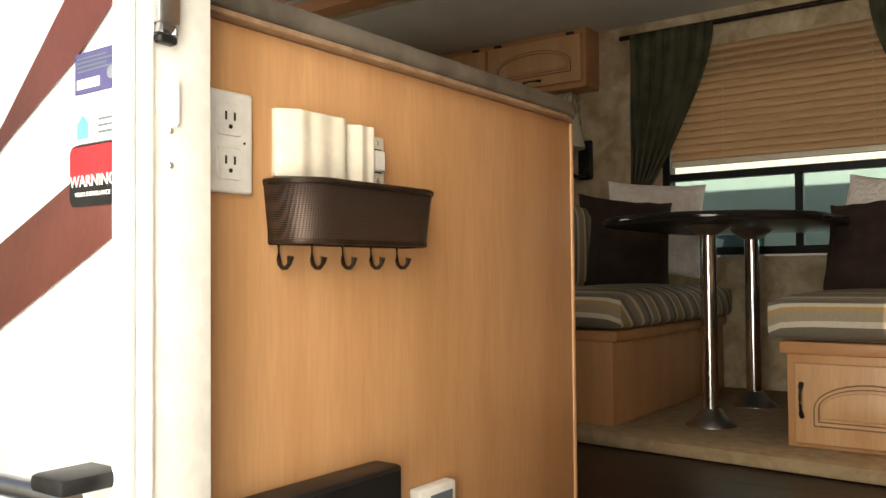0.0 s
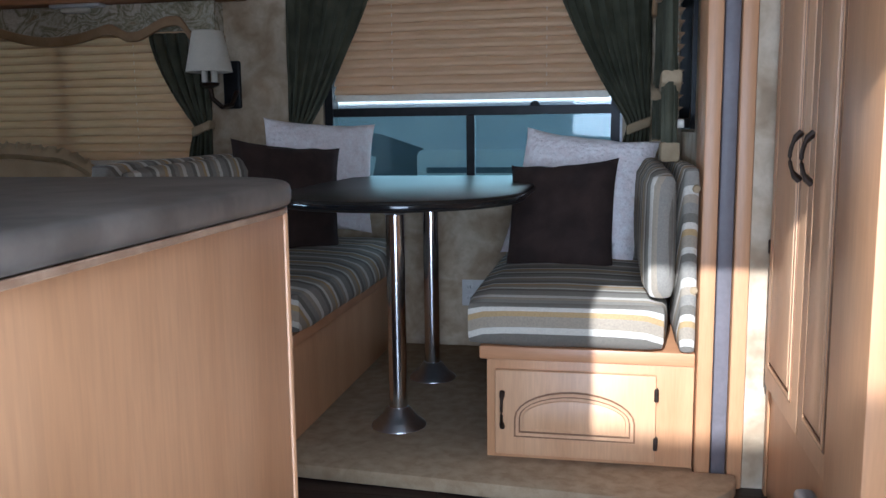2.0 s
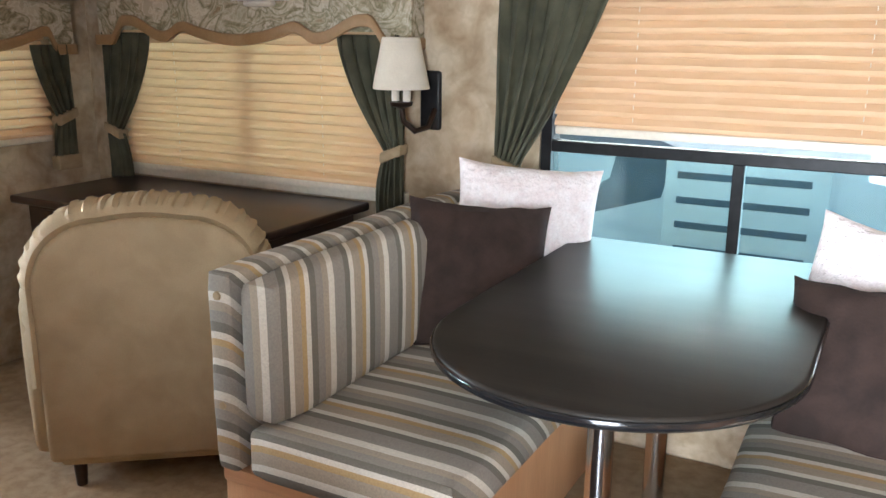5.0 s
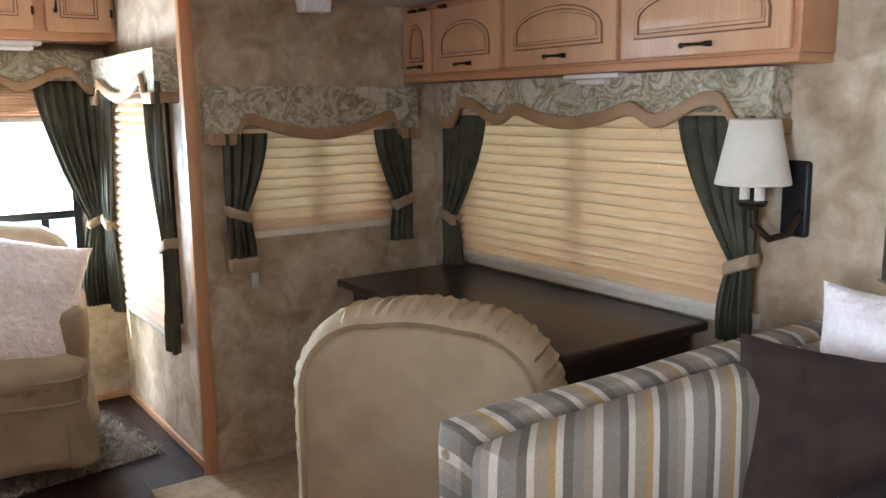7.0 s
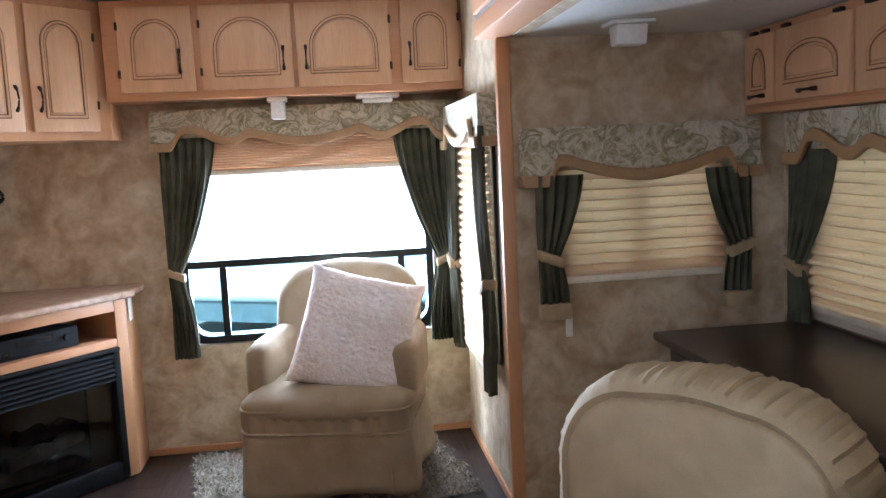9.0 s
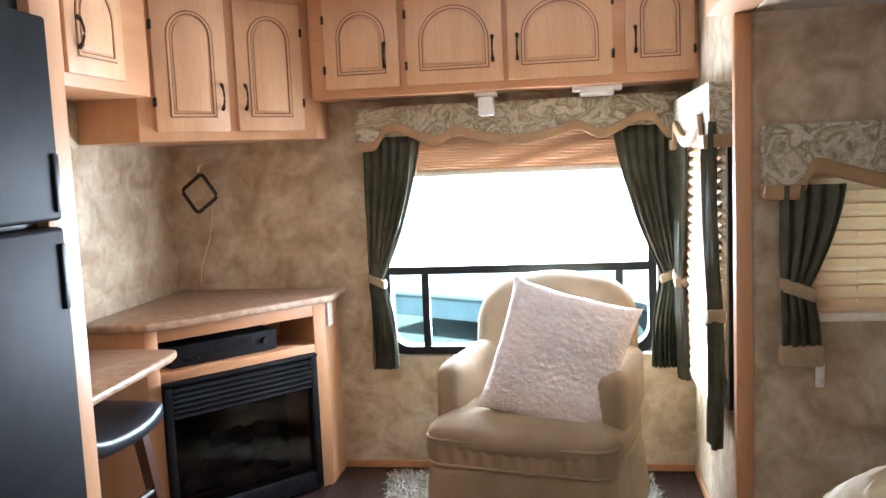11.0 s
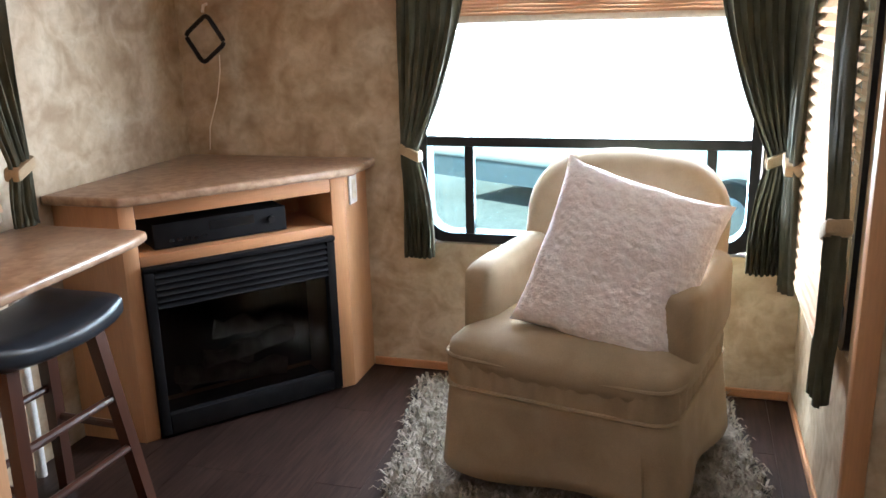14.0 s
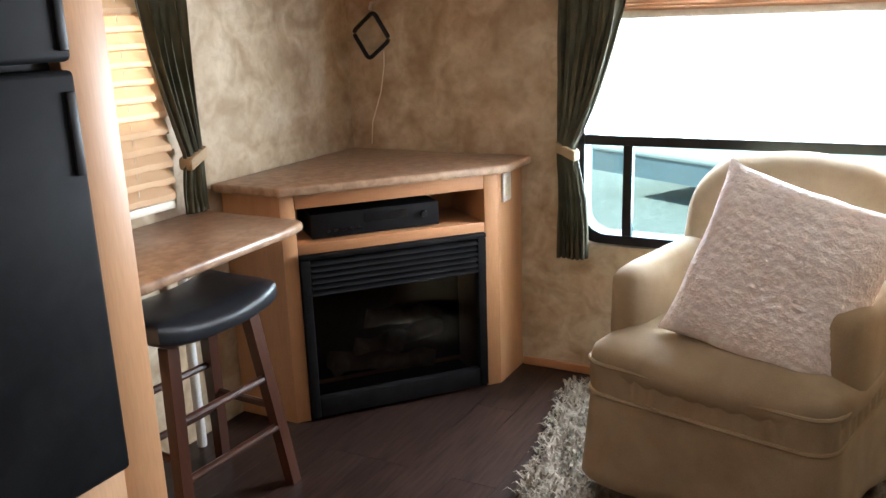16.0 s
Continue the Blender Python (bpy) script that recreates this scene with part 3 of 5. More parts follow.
wall("wall_side", SIDE, XR - 0.06, 1.30, -0.05, ZC, [(XE - 0.05, XF + 0.04, -0.06, ZS), (-3.95, -3.22, 0.53, 1.48)], WALLPAPER, 0.05, "mottled tan wallpaper wall with the slide-out opening")
wall("wall_slide_far", FAR, XE - 0.05, XF + 0.05, -0.02, ZS, [(-2.66, -1.36, 0.80, 1.42), (-0.81, 0.42, 0.64, 1.52)], WALLPAPER, 0.05, "mottled tan wallpaper wall of the slide-out")
wall("wall_slide_end", END, YS - 0.002, YF, -0.02, ZS, [(2.06, 2.66, 0.93, 1.42)], WALLPAPER, 0.05, "mottled tan wallpaper end wall of the slide-out")
wall("wall_slide_front", FEND, -YF, -YS + 0.01, -0.02, ZS, [(-2.62, -2.12, 0.93, 1.42)], WALLPAPER, 0.05, "mottled tan wallpaper end wall beside the dinette")
wall("wall_return", pose(0, 1.735, 0), 0.729, 0.795, 0.0, ZC - 0.002, [], WALLPAPER, 0.18, "narrow wallpaper strip between slide-out trim and wardrobe")
wall("wall_front", pose(1.25, 0, 0, 0, 0, -90), -YS - 0.05, 0.53, -0.05, ZC, [], WALLPAPER, 0.05, "plain wallpaper wall closing the front")
tagged(link("ceiling", box(XR - 0.06, 1.3, YD - 0.08, YS + 0.05, ZC, ZC + 0.05), CEIL), "off-white textured ceiling panel", "ceiling", "", "structure")
tagged(link("ceiling_slide", box(XE - 0.05, XF + 0.05, YS + 0.05, YF + 0.05, ZS, ZS + 0.05), CEIL), "off-white low ceiling of the slide-out", "ceiling", "", "structure")
floor = tagged(link("floor", box(XR - 0.06, 1.3, YD - 0.004, YS + 0.05, -0.06, -0.006), BLACK), "dark brown wood-look plank floor", "floor", "", "structure")
tagged(link("floor_slide", prism([(XE + 0.002, YF - 0.002), (XE + 0.002, 1.66), (-1.2, 1.65), (0.52, 1.515)] + [(0.52 + 0.19 * math.sin(radians(a)), 1.705 - 0.19 * math.cos(radians(a))) for a in range(12, 91, 13)] + [(0.71, 1.719), (XF - 0.016, 1.719), (XF - 0.016, YF - 0.002)], 0.002, FS, 0.010, 2, "xy"), CARPET), "tan carpeted platform of the slide-out", "floor", "", "structure")
tagged(link("floor_slide_base", box(XE - 0.05, XF + 0.05, YS + 0.05, YF + 0.05, -0.12, -0.021), BLACK), "dark underside of the slide-out", "floor", "", "structure")
tagged(link("ground", box(-120, 120, -120, 120, -0.95, -0.85), GRAVEL), "grey gravel lot under the trailers", "ground", "", "structure")
tagged(link("entry_step", box(0.05, 0.8, -1.25, -0.545, -0.45, -0.40, 0.01), STEEL), "folding metal entry step below the door", "step", "", "structure")

# skirting
for n, a in enumerate(((XR, XR + 0.012, 0.323, YS, 0.0, 0.035), (XR + 0.012, XE - 0.06, YS - 0.012, YS, 0.0, 0.035))):
    tagged(link("baseboard", box(*a, 0.004, 1), MAPLE_X), "thin maple baseboard strip", "baseboard", "", "structure")

# trim of the slide-out opening
t = thing("trim", pose(XE, 1.87, 0), "maple slide-out trim post with a metal seal strip", "trim", "", "structure")
part("post", box(-0.028, 0.012, 0.0, 0.048, 0.0, ZS, 0.005, 2), MAPLE, t)
part("seal", box(-0.044, -0.030, 0.012, 0.05, 0.0, ZS, 0.003, 1), SILVER, t, "grey metal seal strip")

t = thing("trim", pose(0.606, 1.72, 0), "maple slide-out trim posts with a grey rubber strip", "trim", "", "structure")
for a, b, mt, y0 in ((0.0, 0.040, MAPLE, 0.0), (0.042, 0.080, SEAL, 0.006), (0.082, 0.121, MAPLE, 0.0)):
    part("post" if mt is MAPLE else "seal", box(a, b, y0, 0.19, 0.0, ZS, 0.006, 2), mt, t)
t = thing("trim", pose(0, 1.80, ZS), "maple header over the slide-out opening", "trim", "", "structure")
part("header", box(XE - 0.03, XF + 0.06, 0.0, 0.118, 0.0, 0.06, 0.005, 2), MAPLE_X, t)
part("seal", box(XE - 0.03, XF + 0.06, 0.01, 0.118, 0.062, 0.082, 0.003, 1), SILVER, t, "grey metal seal strip")
part("header", box(XE - 0.03, XF + 0.06, 0.0, 0.118, 0.084, 0.16, 0.005, 2), MAPLE_X, t)

# door frame of the entry
t = thing("door_1", pose(0.0685, -0.531, 0), "white painted aluminium entry door frame", "door frame", "", "structure")
part("jamb", box(-0.018, 0.006, -0.012, -0.001, -0.1, 1.63, 0.004, 2), WHITE, t)
part("jamb", box(0.0, 0.005, 0.0, 0.081, -0.1, 1.618, 0.002, 2), WHITE, t)
part("stop_bead", box(0.005, 0.011, 0.006, 0.014, -0.1, 1.618, 0.003, 2), WHITE, t)
part("jamb", box(0.684, 0.690, 0.0, 0.081, -0.1, 1.618, 0.002, 2), WHITE, t)
part("head", box(0.006, 0.683, 0.0, 0.081, 1.610, 1.618, 0.002, 2), WHITE, t)
part("strike", box(0.005, 0.0065, 0.018, 0.046, 0.722, 0.756, 0.0005, 1), WHITE, t, "white strike plate")
part("strike", box(0.0065, 0.012, 0.034, 0.041, 0.716, 0.760, 0.002, 1), WHITE, t, "white striker pin")
c = part("catch", box(0.005, 0.020, 0.012, 0.036, 0.806, 0.88, 0.004, 2), STEEL, t, "steel door catch")
part("roller", tube([(0.013, 0.017, 0.798), (0.013, 0.017, 0.804), (0.013, 0.031, 0.804), (0.013, 0.031, 0.798)], 0.005, 8), STEEL, c)
part("pad", box(0.007, 0.018, 0.014, 0.034, 0.789, 0.797, 0.002, 1), BLACK, c, "black rubber pad")
for z in (0.68, 0.712):
    part("screw", lathe([(0.003, 0), (0.002, 0.001)], 10), SILVER, t).matrix_basis = pose(0.0055, 0.035, z, 0, 90, 0)


# decals on the siding
def decal(name, poly, material, label, cat, y=-0.5325):
    return tagged(link(name, prism(poly, y - 0.0015, y, 0.0), material), label, cat)


decal("stripe", [(-0.6, 0.335), (-0.163, 0.525), (0.049, 0.618), (0.049, 0.700), (-0.163, 0.614), (-0.6, 0.43)], MAROON, "broad maroon vinyl stripe on the white siding", "decal")
decal("stripe", [(-0.6, 0.40), (-0.163, 0.715), (-0.02, 0.788), (0.049, 0.836), (0.049, 0.93), (-0.05, 0.84), (-0.163, 0.737), (-0.6, 0.415)], MAROON, "narrow maroon vinyl stripe on the white siding", "decal")
st = thing("sticker", pose(0.0145, -0.534, 0.770), "navy blue certification sticker on the siding", "sticker")
part("backing", box(-0.0355, 0.0355, -0.001, 0, -0.0195, 0.0195), NAVY, st)
part("panel", box(-0.031, 0.006, -0.0016, -0.001, -0.015, -0.006), WHITE, st, "pale blank field")
for k in range(4):
    part("bars", box(-0.031, 0.030 - 0.012 * (k % 2), -0.0014, -0.001, 0.001 + k * 0.004, 0.0025 + k * 0.004), GREYV, st)
part("seal", lathe([(0.006, 0), (0.006, 0.0005)], 16), SILVER, st).matrix_basis = pose(0.024, -0.001, -0.005, 90, 0, 0)
st = thing("sticker", pose(0.0145, -0.534, 0.7265), "white sticker with a small teal house picture", "sticker")
part("backing", box(-0.0355, 0.0355, -0.001, 0, -0.023, 0.023), WHITE, st)
part("picture", prism([(-0.031, -0.019), (-0.012, -0.019), (-0.012, -0.004), (-0.0215, 0.004), (-0.031, -0.004)], -0.0016, -0.001), TEAL, st)
part("rule", box(-0.033, 0.033, -0.0014, -0.001, 0.008, 0.009), GREYV, st)
for k in range(3):
    part("bars", box(0.004, 0.030, -0.0016, -0.001, -0.016 + k * 0.006, -0.0135 + k * 0.006), GREYV, st)
st = thing("sticker", pose(0.011, -0.5345, 0.674), "red and black security warning sticker", "sticker")
part("backing", prism(rect(-0.040, 0.039, -0.030, 0.028, 0.009), -0.001, 0), BLACK, st)
part("field", prism(rect(-0.038, 0.037, -0.008, 0.026, 0.007), -0.0016, -0.001), RED, st)
def lettering(parent, text, size, m, material, name="lettering"):
    cu = bpy.data.curves.new(name, "FONT")
    cu.body, cu.size, cu.align_x, cu.align_y, cu.extrude = text, size, "CENTER", "CENTER", 0.0003
    tmp = bpy.data.objects.new("tmp", cu)
    me = bpy.data.meshes.new_from_object(tmp)
    bpy.data.objects.remove(tmp)
    me.materials.append(material)
    ob = new(name, me)
    ob.parent = parent
    ob.matrix_basis = m
    return ob


lettering(st, "WARNING", 0.0155, pose(0, -0.002, -0.007, 90, 0, 0), WHITE)
lettering(st, "VIDEO SURVEILLANCE", 0.0058, pose(0, -0.002, -0.019, 90, 0, 0), WHITE)
gh = thing("grab_handle", pose(-0.005, -0.58, 0.388), "steel folding grab handle with a black bracket on the siding", "grab handle")
part("bar", tube([(-0.35, 0, -0.01), (0.0, 0, 0.0), (0.06, 0.0, 0.0)], 0.010, 12), STEEL, gh)
part("bracket", box(0.010, 0.062, -0.012, 0.049, 0.004, 0.020, 0.005, 2), BLACK, gh, "black plastic bracket")

# ---- kitchen counter by the door ----
kc = thing("kitchen_cabinet", pose(-0.62, -0.02, 0), "maple kitchen base cabinet with a plain end panel", "cabinet")
part("end_panel", box(0.60, 0.62, -0.425, 0.453, 0.0, 0.857, 0.003, 2), MAPLE, kc, "plain maple end panel")
part("body", box(-0.38, 0.598, -0.425, 0.44, 0.06, 0.857), MAPLE, kc)
part("edge_strip", box(0.602, 0.622, 0.4535, 0.465, 0.0, 0.857, 0.004, 2), MAPLE, kc)
top = [(-1.0, -0.448), (0.022, -0.448)]
R = 0.16
top += [(0.022 - R + R * math.cos(radians(a)), 0.535 - R + R * math.sin(radians(a))) for a in range(0, 91, 9)]
top += [(-1.0, 0.52)]
ct = thing("countertop", pose(0, 0, 0.86), "grey-brown speckled laminate countertop with a rounded corner", "countertop")
part("slab", prism(top, 0.0045, 0.033, 0.010, 3, "xy"), COUNTER, ct)
part("edge_strip", prism([(x - 0.004, y - 0.004) for x, y in top], -0.0025, 0.004, 0.001, 1, "xy"), TOPBROWN, ct, "brown strip under the slab")
ok = thing("overhead_cabinet", pose(-0.62, -0.28, 1.38), "maple overhead kitchen cabinet above the counter", "cabinet")
part("body", box(-0.38, 0.3, -0.165, 0.15, 0.0, 0.74, 0.004), MAPLE, ok)


def onpanel(y, z):
    """A pose on the end panel, facing the doorway: local x runs along world y, -y into the doorway."""
    return pose(0.0, y + 0.047, z, 0, 0, 90)


o = thing("wall_outlet", onpanel(-0.421, 0.7235), "white double outlet plate on the maple panel", "outlet")
part("plate", box(-0.034, 0.034, -0.008, 0, -0.056, 0.056, 0.005, 3), WHITE, o)
for z in (-0.024, 0.024):
    s = part("socket", prism(rect(-0.017, 0.017, z - 0.018, z + 0.018, 0.006), -0.010, -0.004, 0.001, 1), WHITE, o)
    for dx in (-0.006, 0.006):
        part("slot", box(dx - 0.0012, dx + 0.0012, -0.0106, -0.009, z - 0.001, z + 0.008), BLACK, s)
    part("slot", lathe([(0.0025, 0), (0.0025, 0.001)], 8), BLACK, s).matrix_basis = pose(0, -0.0102, z - 0.008, 90, 0, 0)
part("slot", lathe([(0.0015, 0), (0.0015, 0.001)], 8), BLACK, o).matrix_basis = pose(0.021, -0.008, 0.0, 90, 0, 0)
o = thing("switch_cover", onpanel(-0.2575, 0.731), "ivory plastic stepped cover with scooped finger pulls", "switch")


def scooped(u0, u1, deep, scoops):
    """The outline of a cover seen from above: a sloped cheek, then hollows for the fingers."""
    out = [(u0, 0.0), (u0, -0.006), (u0 + 0.022, -deep)]
    n = 10
    for a, b in scoops:
        out += [(a + (b - a) * k / n, -deep + 0.002 * math.sin(math.pi * k / n) ** 2) for k in range(n + 1)]
    return out + [(u1 - 0.004, -deep + 0.002), (u1, -0.006), (u1, 0.0)]


part("cover", prism(scooped(-0.0955, 0.012, 0.024, ((-0.068, -0.038), (-0.036, 0.002))), -0.039, 0.040, 0.0015, 2, "xy"), IVORY, o, "ivory double cover with two scoops")
part("cover", prism(scooped(0.0125, 0.066, 0.023, ((0.037, 0.060),)), -0.0385, 0.036, 0.0015, 2, "xy"), IVORY, o, "ivory single cover with one scoop")
sp = part("switch_plate", box(0.0665, 0.0955, -0.010, 0, -0.038, 0.028, 0.003, 2), IVORY, o)
part("rocker", box(0.071, 0.091, -0.016, -0.009, -0.018, 0.009, 0.002, 1), WHITE, sp, "white rocker switch")
for z in (-0.0195, 0.0105):
    part("gap", box(0.071, 0.089, -0.0106, -0.0095, z - 0.001, z + 0.001), BLACK, sp)
for z in (-0.029, 0.019):
    part("screw", lathe([(0.0035, 0), (0.0025, 0.0012)], 10), SILVER, sp).matrix_basis = pose(0.081, -0.010, z, 90, 0, 0)

# wire basket with hooks
bk = thing("wire_basket", onpanel(-0.236, 0.648), "dark brown metal mesh basket with coat hooks", "basket")
cx0, cx1, dep = -0.13, 0.13, 0.068
line = [(cx0, -0.002)] + [(cx0 + 0.045 - 0.045 * math.cos(radians(a)), -dep + 0.045 - 0.045 * math.sin(radians(a))) for a in range(0, 91, 15)] + [(cx1 - 0.045 + 0.045 * math.sin(radians(a)), -dep + 0.045 - 0.045 * math.cos(radians(a))) for a in range(0, 91, 15)] + [(cx1, -0.002)]
low = [(x * 0.94, y * 0.9) for x, y in line]
bm = bmesh.new()
va, vb = [bm.verts.new((x, y, 0.036)) for x, y in line], [bm.verts.new((x, y, -0.032)) for x, y in low]
for i in range(len(line) - 1):
    bm.faces.new((va[i], va[i + 1], vb[i + 1], vb[i]))
bm.faces.new(vb)
side = part("mesh_side", bm, WIREMESH, bk, "fine dark brown metal mesh")
side.modifiers.new("thick", "SOLIDIFY").thickness = 0.0015
part("rim", tube([(x, y, 0.036) for x, y in line], 0.004, 8, True), BRONZE, bk)
part("rim", tube([(x, y, -0.032) for x, y in low], 0.0035, 8, True), BRONZE, bk)
for k in range(5):
    x = cx0 + 0.02 + k * 0.054
    part("hook", tube([(x, -0.004, -0.030), (x, -0.004, -0.052), (x, -0.006, -0.058), (x, -0.011, -0.062), (x, -0.017, -0.062), (x, -0.022, -0.057), (x, -0.024, -0.049)], [0.0026, 0.0026, 0.0026, 0.0026, 0.0026, 0.0026, 0.0042], 8), BRONZE, bk)
for x in (cx0 + 0.012, cx1 - 0.012):
    part("bracket", box(x - 0.006, x + 0.006, -0.003, 0, -0.034, 0.034, 0.001, 1), BRONZE, bk)
pn = thing("hair_brush", onpanel(-0.205, 0.658), "black round pad lying in the basket", "brush")
part("pad", lathe([(0.0, 0), (0.040, 0.004), (0.044, 0.012), (0.036, 0.018), (0.0, 0.020)], 24), BLACK, pn).matrix_basis = pose(0, -0.03, -0.008, 62, 0, 0)
tv = thing("small_television", onpanel(-0.307, 0.206), "black flat screen hung on the end panel", "television")
part("casing", box(-0.13, 0.13, -0.05, -0.003, -0.09, 0.13, 0.006, 2), BLACK, tv)
part("screen", box(-0.122, 0.122, -0.052, -0.049, -0.08, 0.122), BLACKGLOSS, tv)
th = thing("thermostat", onpanel(-0.062, 0.25), "small white thermostat on the maple panel", "thermostat")
part("case", box(-0.042, 0.042, -0.022, 0, -0.05, 0.032, 0.005, 2), WHITE, th)
part("display", box(-0.02, 0.03, -0.0235, -0.021, 0.0, 0.02), GREYV, th)

# ---- wardrobe beside the door ----
wd = thing("wardrobe", pose(0.785, 1.72, 0, 0, 0, -90), "tall maple wardrobe with two raised-panel doors", "wardrobe")
part("body", box(0.0, 0.97, 0.0, 0.455, 0.0, ZC - 0.004, 0.003), MAPLE, wd)
part("corner_post", box(-0.001, 0.03, -0.006, -0.0005, 0.0, ZC - 0.004, 0.001), MAPLE, wd)
for a, b, hu in ((0.035, 0.405, 0.355), (0.415, 0.70, 0.465)):
    cabinet_door(wd, a, b, 0.30, 1.90, 0.0, (hu, 0.885, True), hinge=a if a < 0.3 else b)
part("end_stile", box(0.755, 0.965, -0.045, -0.001, 0.0, ZC - 0.01, 0.003), MAPLE, wd, "plain maple panel beside the doors")
part("stile", box(0.712, 0.752, -0.03, -0.001, 0.22, ZC - 0.01, 0.003), MAPLE_DOOR, wd)
part("latch", box(0.735, 0.752, -0.036, -0.0305, 0.845, 0.905, 0.003, 1), STEEL, wd, "steel latch")
wb = thing("waste_bin", pose(0.758, 1.02, 0.0), "small light blue-grey plastic bin on the floor", "bin")
part("body", box(-0.022, 0.018, -0.13, 0.15, 0.0, 0.25, 0.012, 3), mottled("grey_plastic", (0.16, 0.20, 0.23), (0.20, 0.24, 0.27), 6, 0.4), wb)

cs = thing("carpeted_step", pose(0.93, 0.18, 0.0), "tan carpeted step with a rounded nose inside the entry", "step")
part("tread", box(-0.31, 0.30, -0.53, 0.55, 0.0, 0.285, 0.07, 4), CARPET, cs)

# ---- dinette ----
def bench(m, label, door, back=0.60):
    """A dinette bench; local x from the open side to the back, y away from the aisle."""
    b = thing("dinette_bench", m, label, "bench", "dinette benches")
    D = 1.18
    part("base", box(0.02, back - 0.002, 0.0, D, 0.0, 0.325, 0.004, 2), MAPLE, b)
    part("top_rail", box(0.0, back - 0.002, -0.008, D, 0.29, 0.328, 0.006, 2), MAPLE_X, b)
    if door:
        cabinet_door(b, 0.045, 0.475, 0.025, 0.265, 0.0, (0.066, 0.155, True), True, hinge=0.475)
    part("seat_cushion", cushion(-0.035, 0.50, -0.04, D, 0.328, 0.465, 0.035, 0.016), STRIPE_SEAT, b, "striped seat cushion")
    part("back_cushion", cushion(0.405 if back > 0.59 else 0.437, 0.52, -0.02, D, 0.462, 0.80, 0.035, 0.012), STRIPE, b, "striped back cushion")
    part("back_rest", cushion(0.522, back, -0.03, D, 0.33, 0.815, 0.022, 0.004), STRIPE_SEAT, b, "striped upholstered bench back")
    for z in (0.76, 0.50):
        part("button", lathe([(0.011, 0), (0.009, 0.005), (0.0, 0.007)], 12), TIE, b).matrix_basis = pose(0.56, -0.032, z, 90, 0, 0)
    return b


bench(pose(0.03, 1.737, FS - 0.012), "striped dinette bench with a maple cupboard door below", True, 0.574)
lb = bench(pose(-0.50, 1.725, FS), "striped dinette bench facing the table, maple base", False)
lb.matrix_world = pose(-0.50, 1.725, FS) @ Matrix.Diagonal((-1, 1, 1, 1))

tb = thing("dinette_table", pose(-0.248, 2.2, FS), "dark dinette table with a rounded front on chrome posts", "table")
tp = [(0.375, 0.62), (-0.375, 0.62), (-0.375, -0.20)]
tp += [(-0.375 * math.cos(radians(a)), -0.22 - 0.38 * math.sin(radians(a))) for a in range(6, 180, 6)]
tp += [(0.375, -0.20)]
part("tabletop", prism(tp, 0.690, 0.720, 0.008, 3, "xy"), TABLETOP, tb)
part("edge_band", prism([(x * 1.012, y * 1.012) for x, y in tp], 0.697, 0.712, 0.004, 2, "xy"), BLACKGLOSS, tb, "dark ribbed edge band")
for y in (-0.262, 0.25):
    part("leg", lathe([(0.028, 0.02), (0.028, 0.67)], 24, -0.006, y), CHROME, tb, "polished chrome post")
    part("foot", lathe([(0.085, 0.0), (0.083, 0.006), (0.06, 0.022), (0.036, 0.055), (0.030, 0.06), (0.0, 0.061)], 28, -0.006, y), STEEL, tb, "steel foot flange")
    part("socket", lathe([(0.03, 0.655), (0.075, 0.683), (0.08, 0.69)], 24, -0.006, y), STEEL, tb)


def throw(name, m, w, h, t, material, label, seed):
    p = link(name, pillow(w, h, t, seed, *((56, 8) if material is FUZZ else (18, 0))), material)
    p.matrix_world = m
    return tagged(p, label, "pillow", "throw pillows")


throw("throw_pillow", pose(0.215, 2.33, 0.645, -22, -4, -14), 0.38, 0.41, 0.13, BROWNPILLOW, "dark brown suede throw pillow on the bench", 1)
throw("throw_pillow", pose(0.265, 2.50, 0.70, -16, 6, -20), 0.50, 0.47, 0.12, FUZZ, "white plush throw pillow behind a brown one", 2)
throw("throw_pillow", pose(-0.80, 2.46, 0.69, -14, 6, 38), 0.42, 0.44, 0.13, BROWNPILLOW, "dark brown suede throw pillow against the bench back", 3)
throw("throw_pillow", pose(-0.76, 2.70, 0.77, -10, 4, 22), 0.44, 0.44, 0.12, FUZZ, "white plush throw pillow under the dinette window", 4)

window("window_1", FAR, -0.80, 0.41, 0.65, 1.51, 0.05, uprights=(-0.185,), label="black framed dinette window with tinted panes", mid=1.02)
pleated(FAR @ pose(0, -0.02, 0), -0.74, 0.37, 1.09, 1.62, "tan pleated shade half lowered over the dinette window")
drapes(FAR, -0.93, 0.52, 1.72, 0.96, 0.62, 0.40, 0.075, 0.12, "olive green drape tied back beside the dinette window")
tagged(link("curtain_rod", tube([(-1.0, YF - 0.035, 1.725), (0.56, YF - 0.035, 1.725)], 0.012, 10), BRONZE), "dark curtain rod over the dinette window", "rod")
ot = thing("wall_outlet", FAR @ pose(-0.17, 0, 0.27), "white four-way outlet plate under the table", "outlet")
part("plate", box(-0.055, 0.055, -0.008, 0, -0.055, 0.055, 0.004, 2), WHITE, ot)
for dx in (-0.024, 0.024):
    for z in (-0.022, 0.022):
        s = part("socket", box(dx - 0.015, dx + 0.015, -0.0105, -0.006, z - 0.015, z + 0.015, 0.002, 1), WHITE, ot)
        for q in (-0.005, 0.005):
            part("slot", box(dx + q - 0.001, dx + q + 0.001, -0.0112, -0.010, z - 0.002, z + 0.006), BLACK, s)
window("window_2", FEND, -2.61, -2.13, 0.94, 1.41, 0.05, label="small black framed window at the bench end")
